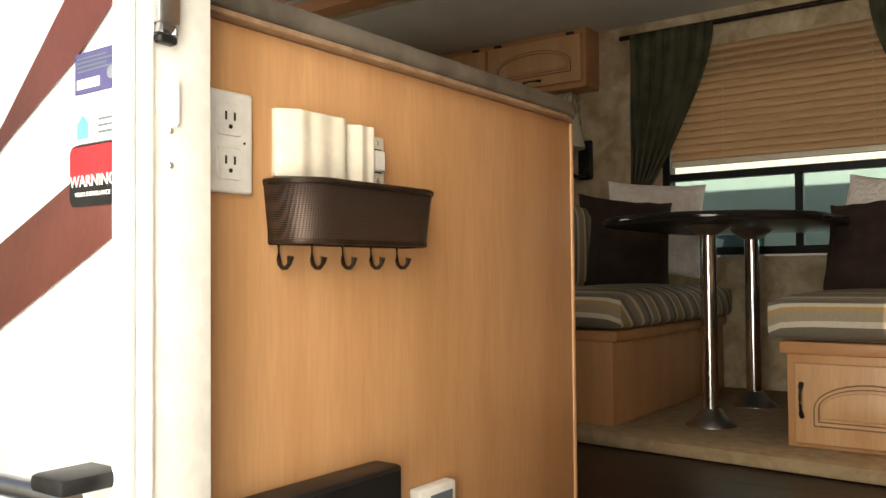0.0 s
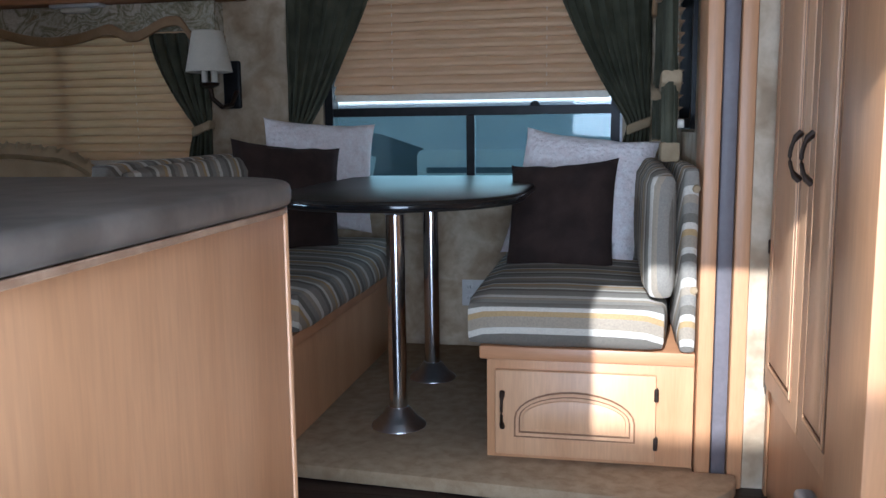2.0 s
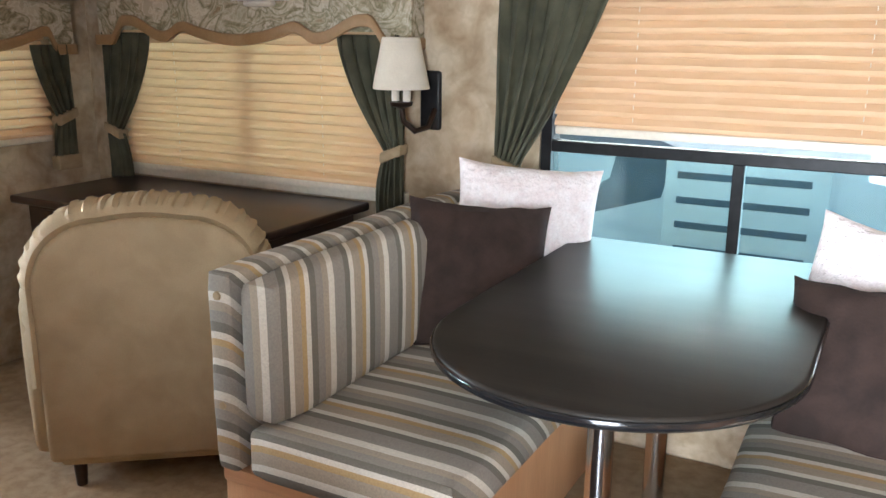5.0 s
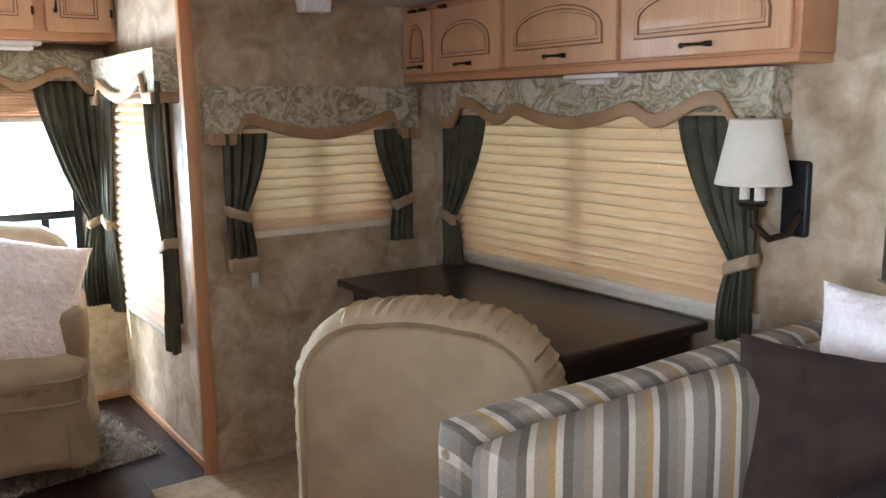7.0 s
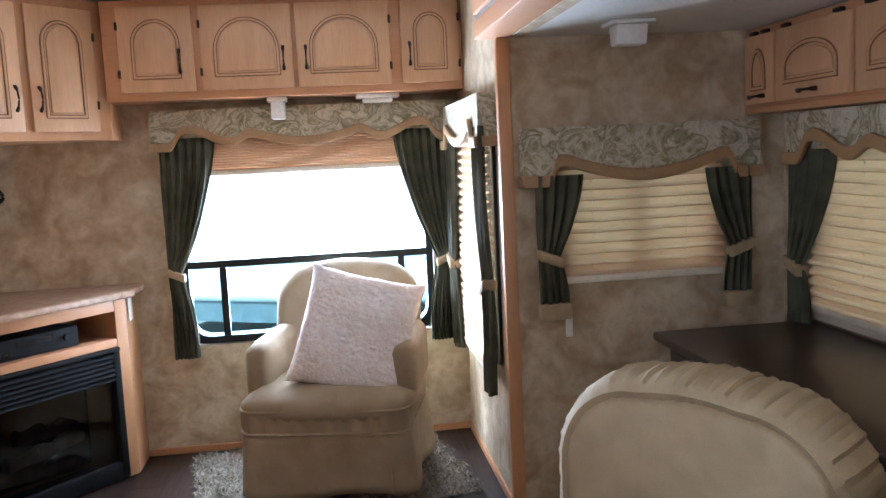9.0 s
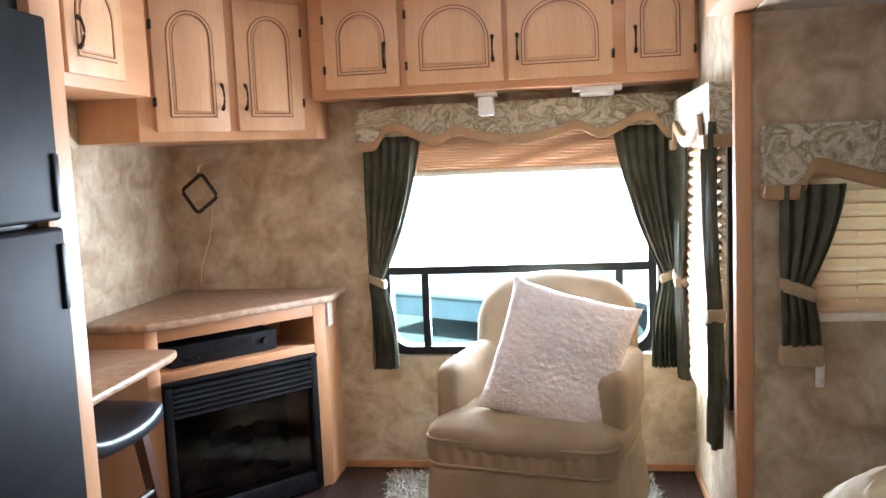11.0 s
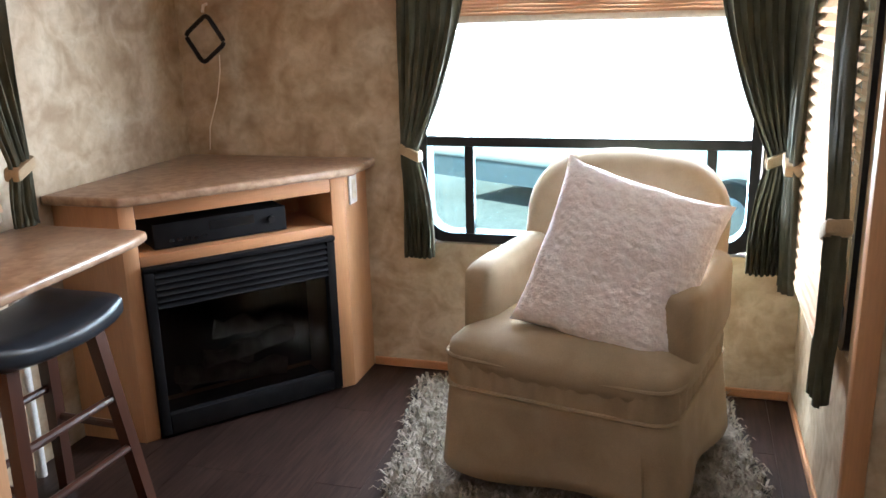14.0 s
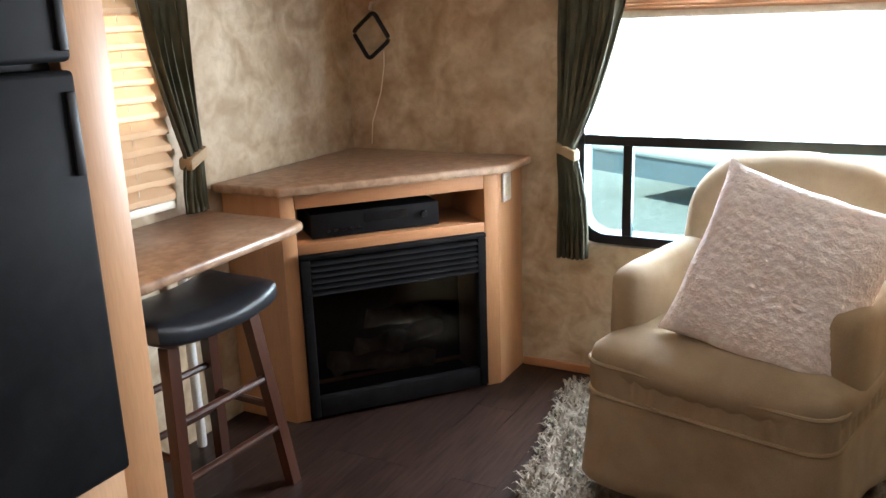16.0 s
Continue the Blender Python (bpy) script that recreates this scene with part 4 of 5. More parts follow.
pleated(FEND @ pose(0, -0.02, 0), -2.59, -2.15, 0.97, 1.44, "tan pleated shade closed over the small window")
valance(FEND, -2.66, -2.0, 1.35, 1.52, "leaf-print valance with a tan wavy moulding")
drapes(FEND, -2.66, -2.0, 1.40, 1.08, 0.86, 0.17, 0.07, 0.09, "olive drape tied back on the slide-out end wall", 4, cuff=True)

# ---- wall lamp ----
sc = thing("wall_lamp", FAR @ pose(-1.188, 0, 1.135), "bronze wall lamp with a cream linen shade", "wall lamp")
part("wall_plate", box(-0.06, 0.02, -0.022, 0, -0.09, 0.11, 0.012, 3), BLACK, sc)
part("arm", tube([(0, -0.02, -0.02), (0, -0.07, -0.075), (-0.02, -0.12, -0.085), (-0.05, -0.145, -0.05), (-0.055, -0.15, 0.0)], 0.010, 10), BRONZE, sc)
part("cup", lathe([(0.008, -0.01), (0.035, 0.0), (0.04, 0.012), (0.012, 0.016)], 20, -0.055, -0.15), BRONZE, sc)
for dx in (-0.022, 0.022):
    part("candle", lathe([(0.013, 0.015), (0.013, 0.075), (0.005, 0.08)], 14, -0.055 + dx, -0.15), IVORY, sc, "ivory candle sleeve")
bm = lathe([(0.093, 0.055), (0.094, 0.060), (0.062, 0.215), (0.060, 0.22)], 36, -0.055, -0.15)
bm.faces.ensure_lookup_table()
bmesh.ops.delete(bm, geom=[f for f in bm.faces if len(f.verts) > 4], context="FACES")
shd = part("shade", bm, SHADE, sc, "cream linen cone shade")
shd.modifiers.new("thick", "SOLIDIFY").thickness = 0.002

# ---- desk corner of the slide-out ----
window("window_3", FAR, -2.65, -1.37, 0.81, 1.41, 0.05, uprights=(-2.0,), label="wide window behind a closed shade")
pleated(FAR @ pose(0, -0.02, 0), -2.64, -1.36, 0.83, 1.46, "tan pleated shade closed over the wide desk window")
valance(FAR, -2.72, -1.24, 1.33, 1.485, "leaf-print valance with tan wavy moulding over the desk")
drapes(FAR, -2.72, -1.28, 1.36, 0.97, 0.74, 0.27, 0.07, 0.11, "olive green drape tied back beside the desk window", 5)
tagged(link("window_ledge", box(-2.68, -1.30, YF - 0.03, YF - 0.002, 0.775, 0.815, 0.004), IVORY), "ivory ledge under the desk window", "ledge", "", "structure")
window("window_4", END, 2.07, 2.65, 0.94, 1.41, 0.05, uprights=(2.36,), label="small window behind a closed shade")
pleated(END @ pose(0, -0.02, 0), 2.05, 2.67, 0.95, 1.40, "tan pleated shade closed over the small window")
valance(END, 1.94, 2.80, 1.29, 1.475, "leaf-print valance with tan wavy moulding", 0.07)
drapes(END, 1.98, 2.76, 1.31, 1.03, 0.82, 0.17, 0.075, 0.10, "short olive drape tied back, tan cuff at the hem", 4, cuff=True)
sw = thing("light_switch", END @ pose(2.10, 0, 0.765), "small white wall hook on the wallpaper", "hook")
part("body", box(-0.013, 0.013, -0.014, 0, -0.04, 0.04, 0.006, 3), WHITE, sw)
part("peg", tube([(0, -0.012, -0.02), (0, -0.025, -0.022), (0, -0.028, -0.012)], 0.004, 8), WHITE, sw)

dk = thing("writing_desk", pose(-2.07, 2.63, FS), "espresso brown writing desk under the window", "desk")
part("desktop", box(-0.61, 0.62, -0.30, 0.27, 0.695, 0.725, 0.008, 3), ESPRESSO, dk)
part("apron", box(-0.56, 0.57, -0.26, 0.24, 0.56, 0.694, 0.004, 2), ESPRESSO, dk)
for x in (-0.56, 0.50):
    for y in (-0.26, 0.18):
        part("leg", box(x, x + 0.06, y, y + 0.06, 0.0, 0.56, 0.005, 2), ESPRESSO, dk)
for x0, x1 in ((-0.48, -0.02), (0.02, 0.48)):
    d = part("drawer", box(x0, x1, -0.275, -0.262, 0.575, 0.68, 0.004, 2), ESPRESSO, dk)
    part("knob", lathe([(0.006, 0), (0.006, 0.012), (0.013, 0.018), (0.0, 0.026)], 14), BRONZE, d).matrix_basis = pose((x0 + x1) / 2, -0.276, 0.63, 90, 0, 0)

oc = thing("overhead_cabinet", pose(0, 2.79, 1.49), "maple overhead cabinets with arched flip-up doors", "cabinet")
part("body", box(XE + 0.004, -1.136, 0.0, 0.137, 0.02, 0.296, 0.003), MAPLE_X, oc)
part("bottom_rail", box(XE + 0.004, -1.130, -0.012, 0.137, 0.0, 0.024, 0.004, 2), MAPLE_X, oc)
part("end_panel", box(-1.136, -1.128, -0.012, 0.137, 0.024, 0.296, 0.002), MAPLE_X, oc)
for a, b in ((-2.885, -2.69), (-2.675, -2.265), (-2.235, -1.72), (-1.70, -1.155)):
    cabinet_door(oc, a, b, 0.032, 0.268, 0.0, ((a + b) / 2, 0.058, False), True)
    for h in (a + 0.06, b - 0.06):
        part("hinge", box(h - 0.02, h + 0.02, -0.02, -0.002, 0.270, 0.282, 0.002, 1), BRONZE, oc)
ll = thing("cabinet_light", pose(-1.85, 2.855, 1.489), "white under-cabinet light on the overhead cabinet", "lamp")
part("base", box(-0.12, 0.12, -0.06, 0.06, -0.014, 0.0, 0.004, 2), WHITE, ll)
part("lens", box(-0.08, 0.05, -0.045, 0.045, -0.034, -0.013, 0.012, 3), IVORY, ll)
sp = thing("ceiling_fixture", pose(-2.60, 2.24, ZS), "white square reading light on the low ceiling", "lamp")
part("base", box(-0.06, 0.06, -0.07, 0.07, -0.012, 0, 0.003, 1), WHITE, sp)
part("head", prism([(-0.045, -0.012), (0.045, -0.012), (0.03, -0.075), (-0.03, -0.075)], -0.05, 0.05, 0.006, 2), WHITE, sp)

# cream swivel chair seen from behind
ch = thing("desk_chair", pose(-1.63, 2.02, FS, 0, 0, 38), "cream upholstered chair with a gathered rim, pushed to the desk", "chair")
prof = crown(-0.31, 0.31, 0.10, 0.825, 0.19)
part("back_panel", prism(prof, -0.06, -0.02, 0.018, 3), CREAM, ch)
rim = crown(-0.318, 0.318, 0.34, 0.84, 0.20, 40, 24)
bm = bmesh.new()
rings = []
for i, (x, z) in enumerate(rim):
    n = Vector((x, 0, z - 0.52)).normalized()
    g = 1 + (0.12 * math.sin(i * 1.25) + 0.10 * math.sin(i * 2.3 + 1)) * (1 if 8 < i < len(rim) - 8 else 0.2)
    rings.append([bm.verts.new(Vector((x, 0.045, z)) + n * 0.036 * g * math.cos(a) + Vector((0, 0.105 * math.sin(a), 0))) for a in [2 * math.pi * k / 12 for k in range(12)]])
for P, Q in zip(rings, rings[1:]):
    for k in range(12):
        bm.faces.new((P[k], P[(k + 1) % 12], Q[(k + 1) % 12], Q[k]))
bmesh.ops.recalc_face_normals(bm, faces=bm.faces)
part("gathered_rim", bm, CREAM, ch, "gathered cream fabric rim")
part("back_cushion", cushion(-0.27, 0.27, 0.0, 0.14, 0.38, 0.80, 0.06, 0.02), CREAM, ch)
part("seat_cushion", cushion(-0.27, 0.27, 0.02, 0.56, 0.28, 0.44, 0.05, 0.02), CREAM, ch)
for s in (-1, 1):
    part("arm", cushion(s * 0.335 - 0.05, s * 0.335 + 0.05, 0.03, 0.54, 0.08, 0.59, 0.04, 0.008), CREAM, ch)
part("skirt", box(-0.29, 0.29, -0.03, 0.52, 0.07, 0.29, 0.02, 2), CREAM, ch)
for x in (-0.24, 0.24):
    for y in (0.0, 0.46):
        part("leg", lathe([(0.016, 0.0), (0.022, 0.1)], 12, x, y), ESPRESSO, ch)

# ---- lounge: rear wall ----
window("window_5", REAR, 0.54, 1.76, 0.54, 1.51, 0.06, uprights=(0.735, 1.60), label="black framed lounge window with a slider below", mid=0.925, r=0.09, low=TINTED)
pleated(REAR @ pose(0, -0.02, 0), 0.62, 1.70, 1.375, 1.62, "tan pleated shade rolled up high on the lounge window", 0.012)
valance(REAR, 0.47, 1.89, 1.49, 1.66, "leaf-print valance with tan wavy moulding over the lounge window", 0.10)
drapes(REAR, 0.50, 1.84, 1.53, 0.90, 0.49, 0.25, 0.06, 0.11, "long olive drape tied back beside the lounge window", 6)
rc = thing("overhead_cabinet", pose(-3.90, 0, 1.697, 0, 0, 90), "maple overhead cabinets with arched doors above the window", "cabinet")
part("body", box(0.328, YS - 0.003, 0.0, 0.237, 0.0, 0.436, 0.004), MAPLE_X, rc)
for a, b, h, hg in ((0.395, 0.715, 0.655, 0.395), (0.745, 1.145, 1.105, 0.745), (1.165, 1.585, 1.205, 1.585), (1.635, 1.90, 1.672, 1.90)):
    cabinet_door(rc, a, b, 0.035, 0.405, 0.0, (h, 0.165, True), hinge=hg)
for y, w in ((1.06, 0.045), (1.52, 0.10)):
    ll = thing("cabinet_light", pose(-3.99, y, 1.696, 0, 0, 90), "white plastic fitting below the overhead cabinet", "lamp")
    part("base", box(-w, w, -0.05, 0.05, -0.02, 0, 0.004, 2), WHITE, ll)
    part("lens", box(-w * 0.7, w * 0.7, -0.04, 0.04, -0.10 if w < 0.06 else -0.04, -0.018, 0.01, 2), WHITE, ll)

# side window
window("window_6", SIDE, -3.94, -3.23, 0.54, 1.47, 0.05, label="side window behind a closed shade")
pleated(SIDE @ pose(0, -0.02, 0), -3.94, -3.22, 0.52, 1.50, "tan pleated shade closed over the side window")
valance(SIDE, -4.02, -3.08, 1.44, 1.62, "leaf-print valance on the side wall", 0.09)
drapes(SIDE, -4.00, -3.05, 1.50, 0.90, 0.48, 0.20, 0.07, 0.12, "olive drape tied back beside the side window", 5)
o = thing("wall_outlet", REAR @ pose(1.62, 0, 0.085), "white outlet plate low on the rear wall", "outlet")
part("plate", box(-0.058, 0.058, -0.008, 0, -0.036, 0.036, 0.004, 2), WHITE, o)
for dx in (-0.024, 0.024):
    s = part("socket", box(dx - 0.016, dx + 0.016, -0.0105, -0.006, -0.016, 0.016, 0.003, 1), IVORY, o)
    part("slot", box(dx - 0.005, dx + 0.006, -0.011, -0.010, -0.006, -0.004), BLACK, s)

# corner overhead cabinet
A, B = Vector((-3.40, -0.20)), Vector((-3.955, 0.325))
ang = math.degrees(math.atan2(B.y - A.y, B.x - A.x))
cc = thing("corner_cabinet", pose(A.x, A.y, 1.537, 0, 0, ang), "diagonal maple corner cabinet with two arched doors", "cabinet")
L = (B - A).length
inv = pose(A.x, A.y, 0, 0, 0, ang).inverted()
foot = [inv @ Vector((x, y, 0)) for x, y in ((A.x, A.y), (B.x, B.y), (XR + 0.003, B.y), (XR + 0.003, YD + 0.003), (A.x, YD + 0.003))]
part("body", prism([(p.x, p.y) for p in foot], 0.0, ZC - 1.542, 0.0, 1, "xy"), MAPLE, cc)
cabinet_door(cc, 0.065, L / 2 - 0.018, 0.035, 0.555, 0.0, (L / 2 - 0.05, 0.17, True), hinge=0.065)
cabinet_door(cc, L / 2 + 0.018, L - 0.065, 0.035, 0.555, 0.0, (L / 2 + 0.05, 0.17, True), hinge=L - 0.065)
od = thing("overhead_cabinet", pose(0, -0.13, 1.70, 0, 0, 180), "maple overhead cabinet above the breakfast bar", "cabinet")
part("body", box(2.43, 3.38, 0.0, 0.317, 0.0, ZC - 1.704, 0.004), MAPLE_X, od)
cabinet_door(od, 2.84, 3.18, 0.04, 0.40, 0.0, (2.90, 0.17, True))
cabinet_door(od, 2.46, 2.82, 0.04, 0.40, 0.0, (2.76, 0.17, True))

# fireplace
A, B = Vector((-3.315, -0.20)), Vector((-3.92, 0.318))
ang = math.degrees(math.atan2(B.y - A.y, B.x - A.x))
L = (B - A).length
inv = pose(A.x, A.y, 0, 0, 0, ang).inverted()
fp = thing("corner_fireplace", pose(A.x, A.y, 0, 0, 0, ang), "maple corner cabinet with a black electric fireplace", "fireplace")
loc = lambda pts: [tuple((inv @ Vector((x, y, 0)))[:2]) for x, y in pts]
body = loc(((A.x, A.y), (B.x, B.y), (XR + 0.003, B.y), (XR + 0.003, YD + 0.003), (A.x, YD + 0.003)))
part("carcass", prism([(0.002, 0.30), (L - 0.002, 0.30)] + [(x, y) for x, y in body[2:]], 0.0, 0.826, 0, 1, "xy"), MAPLE, fp)
for a, b in ((0.0, 0.05), (L - 0.055, L)):
    part("stile", box(a, b, 0.0, 0.299, 0.0, 0.826, 0.003, 2), MAPLE, fp)
part("rail", box(0.051, L - 0.056, 0.0, 0.02, 0.772, 0.826, 0.002), MAPLE_X, fp)
part("rail", box(0.051, L - 0.056, 0.0, 0.299, 0.612, 0.648, 0.002), MAPLE_X, fp)
part("top", prism(loc(((B.x + 0.01, B.y + 0.045), (A.x + 0.045, A.y + 0.035), (A.x + 0.045, YD + 0.002), (XR + 0.002, YD + 0.002), (XR + 0.002, B.y + 0.045))), 0.827, 0.858, 0.010, 3, "xy"), TOPBROWN, fp, "tan laminate top")
ins = part("firebox", box(0.052, L - 0.058, -0.022, 0.02, 0.595, 0.612, 0.004, 2), FRIDGE, fp, "black metal firebox with louvres")
for a in ((0.052, 0.085, -0.016, 0.02, 0.012, 0.594), (L - 0.091, L - 0.058, -0.016, 0.02, 0.012, 0.594), (0.086, L - 0.092, -0.016, 0.02, 0.012, 0.085), (0.086, L - 0.092, 0.004, 0.02, 0.455, 0.594)):
    part("surround", box(*a, 0.004, 2), FRIDGE, ins)
for k in range(6):
    part("louvre", prism([(-0.022, 0.468 + k * 0.021), (-0.020, 0.472 + k * 0.021), (0.003, 0.484 + k * 0.021), (0.003, 0.479 + k * 0.021)], 0.087, L - 0.093, 0, 1, "yz"), FRIDGE, ins)
part("glass", box(0.084, L - 0.09, 0.012, 0.016, 0.086, 0.454), glass("smoked_glass", (0.6, 0.6, 0.6)), ins, "smoked fireplace glass")
part("lining", box(0.053, L - 0.059, 0.27, 0.295, 0.03, 0.61), FRIDGE, ins)
random.seed(5)
for k, (x, z, l, tilt) in enumerate(((0.36, 0.13, 0.40, 4), (0.44, 0.20, 0.34, -8), (0.47, 0.275, 0.30, 6), (0.32, 0.12, 0.30, -4))):
    pts = [(-l / 2 + l * i / 8, 0.012 * math.sin(i * 1.3 + k), 0.010 * math.cos(i * 1.7 + k)) for i in range(9)]
    part("log", tube(pts, [0.032 + 0.006 * math.sin(i * 2.0 + k) for i in range(9)], 10), LOG, ins, "grey artificial log").matrix_basis = pose(x, 0.12 + 0.03 * k, z, 0, tilt, 8 * k - 10)
rad = thing("radio_receiver", fp.matrix_world @ pose(0.36, 0.15, 0.648), "black radio receiver in the fireplace niche", "radio")
part("case", box(-0.25, 0.22, -0.11, 0.12, 0.004, 0.09, 0.004, 2), FRIDGE, rad)
part("display", box(-0.06, 0.10, -0.112, -0.109, 0.045, 0.075), BLACKGLOSS, rad)
for k in range(5):
    part("button", box(-0.20 + 0.028 * k, -0.182 + 0.028 * k, -0.113, -0.109, 0.022, 0.034, 0.002, 1), BLACKGLOSS, rad)
part("knob", lathe([(0.014, 0), (0.012, 0.014)], 16), BLACK, rad).matrix_basis = pose(0.16, -0.110, 0.05, 90, 0, 0)
o = thing("wall_outlet", pose(-3.985, 0.3205, 0.765, 0, 0, 180), "white outlet plate on the fireplace side", "outlet")
part("plate", box(-0.035, 0.035, -0.008, 0, -0.056, 0.056, 0.004, 2), WHITE, o)
part("socket", box(-0.016, 0.016, -0.0105, -0.006, -0.036, 0.036, 0.003, 1), IVORY, o)
part("side_panel", prism([body[1], body[2], (body[2][0] - 0.03, body[2][1] + 0.02), (body[1][0] - 0.03, body[1][1] + 0.03)], 0.0, 0.826, 0, 1, "xy"), MAPLE, fp)
part("side_panel", prism([body[0], body[4], (body[4][0] + 0.03, body[4][1] + 0.02), (body[0][0] + 0.03, body[0][1] + 0.03)], 0.0, 0.826, 0, 1, "xy"), MAPLE, fp)

# antenna and its wire
an = thing("loop_antenna", pose(-4.10, -0.285, 1.315, 0, 0, 84), "black square loop antenna hanging on the corner wall", "antenna")
sq = rect(-0.066, 0.066, -0.066, 0.066, 0.02, 4)
part("loop", tube([(x * 0.82 - z * 0.572, -0.03, x * 0.572 + z * 0.82) for x, z in sq], 0.009, 8, True), BLACK, an)
part("hook", tube([(0, -0.03, 0.10), (0, -0.02, 0.125), (0, 0.0, 0.13)], 0.006, 8), WHITE, an, "white plastic hook")
part("wire", tube([(0.06, -0.03, -0.06), (0.055, -0.028, -0.12), (0.03, -0.025, -0.22), (-0.02, -0.025, -0.34), (-0.03, -0.025, -0.43)], 0.0022, 6), IVORY, an, "thin cream wire")

# breakfast bar, stool, refrigerator
bar = thing("breakfast_bar", pose(-2.75, -0.2, 0), "brown laminate breakfast bar on a maple panel", "counter")
part("top", prism([(0.347, -0.248), (0.347, 0.241), (-0.37, 0.212), (-0.435, 0.195), (-0.45, 0.16), (-0.45, -0.248)], 0.755, 0.785, 0.010, 3, "xy"), TOPBROWN, bar)
part("front_panel", box(0.27, 0.347, -0.24, 0.205, 0.0, 0.754, 0.004, 2), MAPLE, bar)
part("side_trim", box(0.258, 0.269, -0.20, 0.18, 0.10, 0.70, 0.003, 1), MAPLE_DOOR, bar)
part("brace", tube([(-0.30, -0.2, 0.0), (-0.30, -0.2, 0.75)], 0.016, 10), WHITE, bar, "white pipe below the bar")
stl = thing("bar_stool", pose(-2.79, -0.13, 0, 0, 0, -3), "saddle stool with a black leather seat, mahogany legs", "stool")
bm = cushion(-0.225, 0.225, -0.15, 0.15, 0.565, 0.635, 0.025, 0.012)
for v in bm.verts:
    v.co.z += 0.28 * v.co.x ** 2 * 2.2 - 0.006
part("seat", bm, LEATHER, stl, "black leather saddle seat")
for sx in (-1, 1):
    for sy in (-1, 1):
        part("leg", tube([(sx * 0.15, sy * 0.09, 0.565), (sx * 0.21, sy * 0.15, 0.0)], [0.027, 0.024], 4), MAHOGANY, stl)
for z, k in ((0.20, 0.194), (0.36, 0.176)):
    for sy in (-1, 1):
        part("rail", tube([(-k, sy * (k - 0.06), z), (k, sy * (k - 0.06), z)], 0.012, 8), MAHOGANY, stl)
for sx in (-1, 1):
    part("rail", tube([(sx * 0.187, -0.127, 0.26), (sx * 0.187, 0.127, 0.26)], 0.012, 8), MAHOGANY, stl)

rf = thing("refrigerator", pose(-1.90, 0.15, 0, 0, 0, 180), "black two-door refrigerator in a maple surround", "refrigerator")
part("cabinet", box(-0.36, 0.379, 0.03, 0.595, 0.0, ZC - 0.004), BLACK, rf)
part("stile", box(0.381, 0.50, 0.0, 0.595, 0.0, ZC - 0.004, 0.003, 2), MAPLE, rf, "plain maple stile")
part("stile", box(-0.42, -0.362, 0.0, 0.595, 0.0, ZC - 0.004, 0.003, 2), MAPLE, rf, "plain maple stile")
for z0, z1, hz in ((0.46, 1.30, 1.18), (1.315, 1.80, 1.43)):
    d = part("door", box(-0.35, 0.376, -0.045, 0.028, z0, z1, 0.012, 3), FRIDGE, rf, "black refrigerator door")
    part("handle", box(0.345, 0.366, -0.052, -0.044, z0 + 0.02 if z0 > 1 else z1 - 0.20, z0 + 0.16 if z0 > 1 else z1 - 0.04, 0.003, 2), BLACK, d)
part("grille", box(-0.35, 0.376, -0.02, 0.028, 0.06, 0.45, 0.006, 2), MAPLE_DOOR, rf, "maple panel below the refrigerator")
window("window_7", DOORW, 2.43, 3.07, 0.84, 1.49, 0.05, label="window behind a closed shade over the bar")
pleated(DOORW @ pose(0, -0.02, 0), 2.44, 3.06, 0.85, 1.56, "tan pleated shade closed over the bar window", 0.05)
valance(DOORW, 2.36, 3.18, 1.50, 1.66, "leaf-print valance over the bar window", 0.09)
drapes(DOORW, 2.40, 3.16, 1.53, 0.98, 0.80, 0.19, 0.06, 0.08, "olive drape tied back over the breakfast bar", 5)

# ---- armchair ----
ac = thing("armchair", pose(-3.615, 1.275, 0.02, 0, 0, 77), "tan slipcovered swivel armchair on a shag rug", "armchair")
loop = rect(-0.342, 0.342, -0.40, 0.27, 0.075, 8)
pts = []
for p, q in zip(loop, loop[1:] + loop[:1]):
    m = max(1, int(math.hypot(q[0] - p[0], q[1] - p[1]) / 0.012))
    pts += [(p[0] + (q[0] - p[0]) * i / m, p[1] + (q[1] - p[1]) * i / m) for i in range(m)]


def skirt_rows(heights, flare, ruffle, wave):
    bm = bmesh.new()
    rows = []
    for j, z in enumerate(heights):
        f = j / (len(heights) - 1)
        k = [1 + flare * f + ruffle * math.sin(i * 1.3 + 0.6 * math.sin(i * 0.37)) * math.sin(math.pi * f) + wave * f * math.sin(i * 0.16) for i in range(len(pts))]
        rows.append([bm.verts.new((x * k[i], y * k[i], z + 0.012 * f * wave / 0.03 * math.sin(i * 0.10))) for i, (x, y) in enumerate(pts)])
    for P, Q in zip(rows, rows[1:]):
        for k in range(len(pts)):
            bm.faces.new((P[k], P[(k + 1) % len(pts)], Q[(k + 1) % len(pts)], Q[k]))
    bmesh.ops.recalc_face_normals(bm, faces=bm.faces)
    return bm


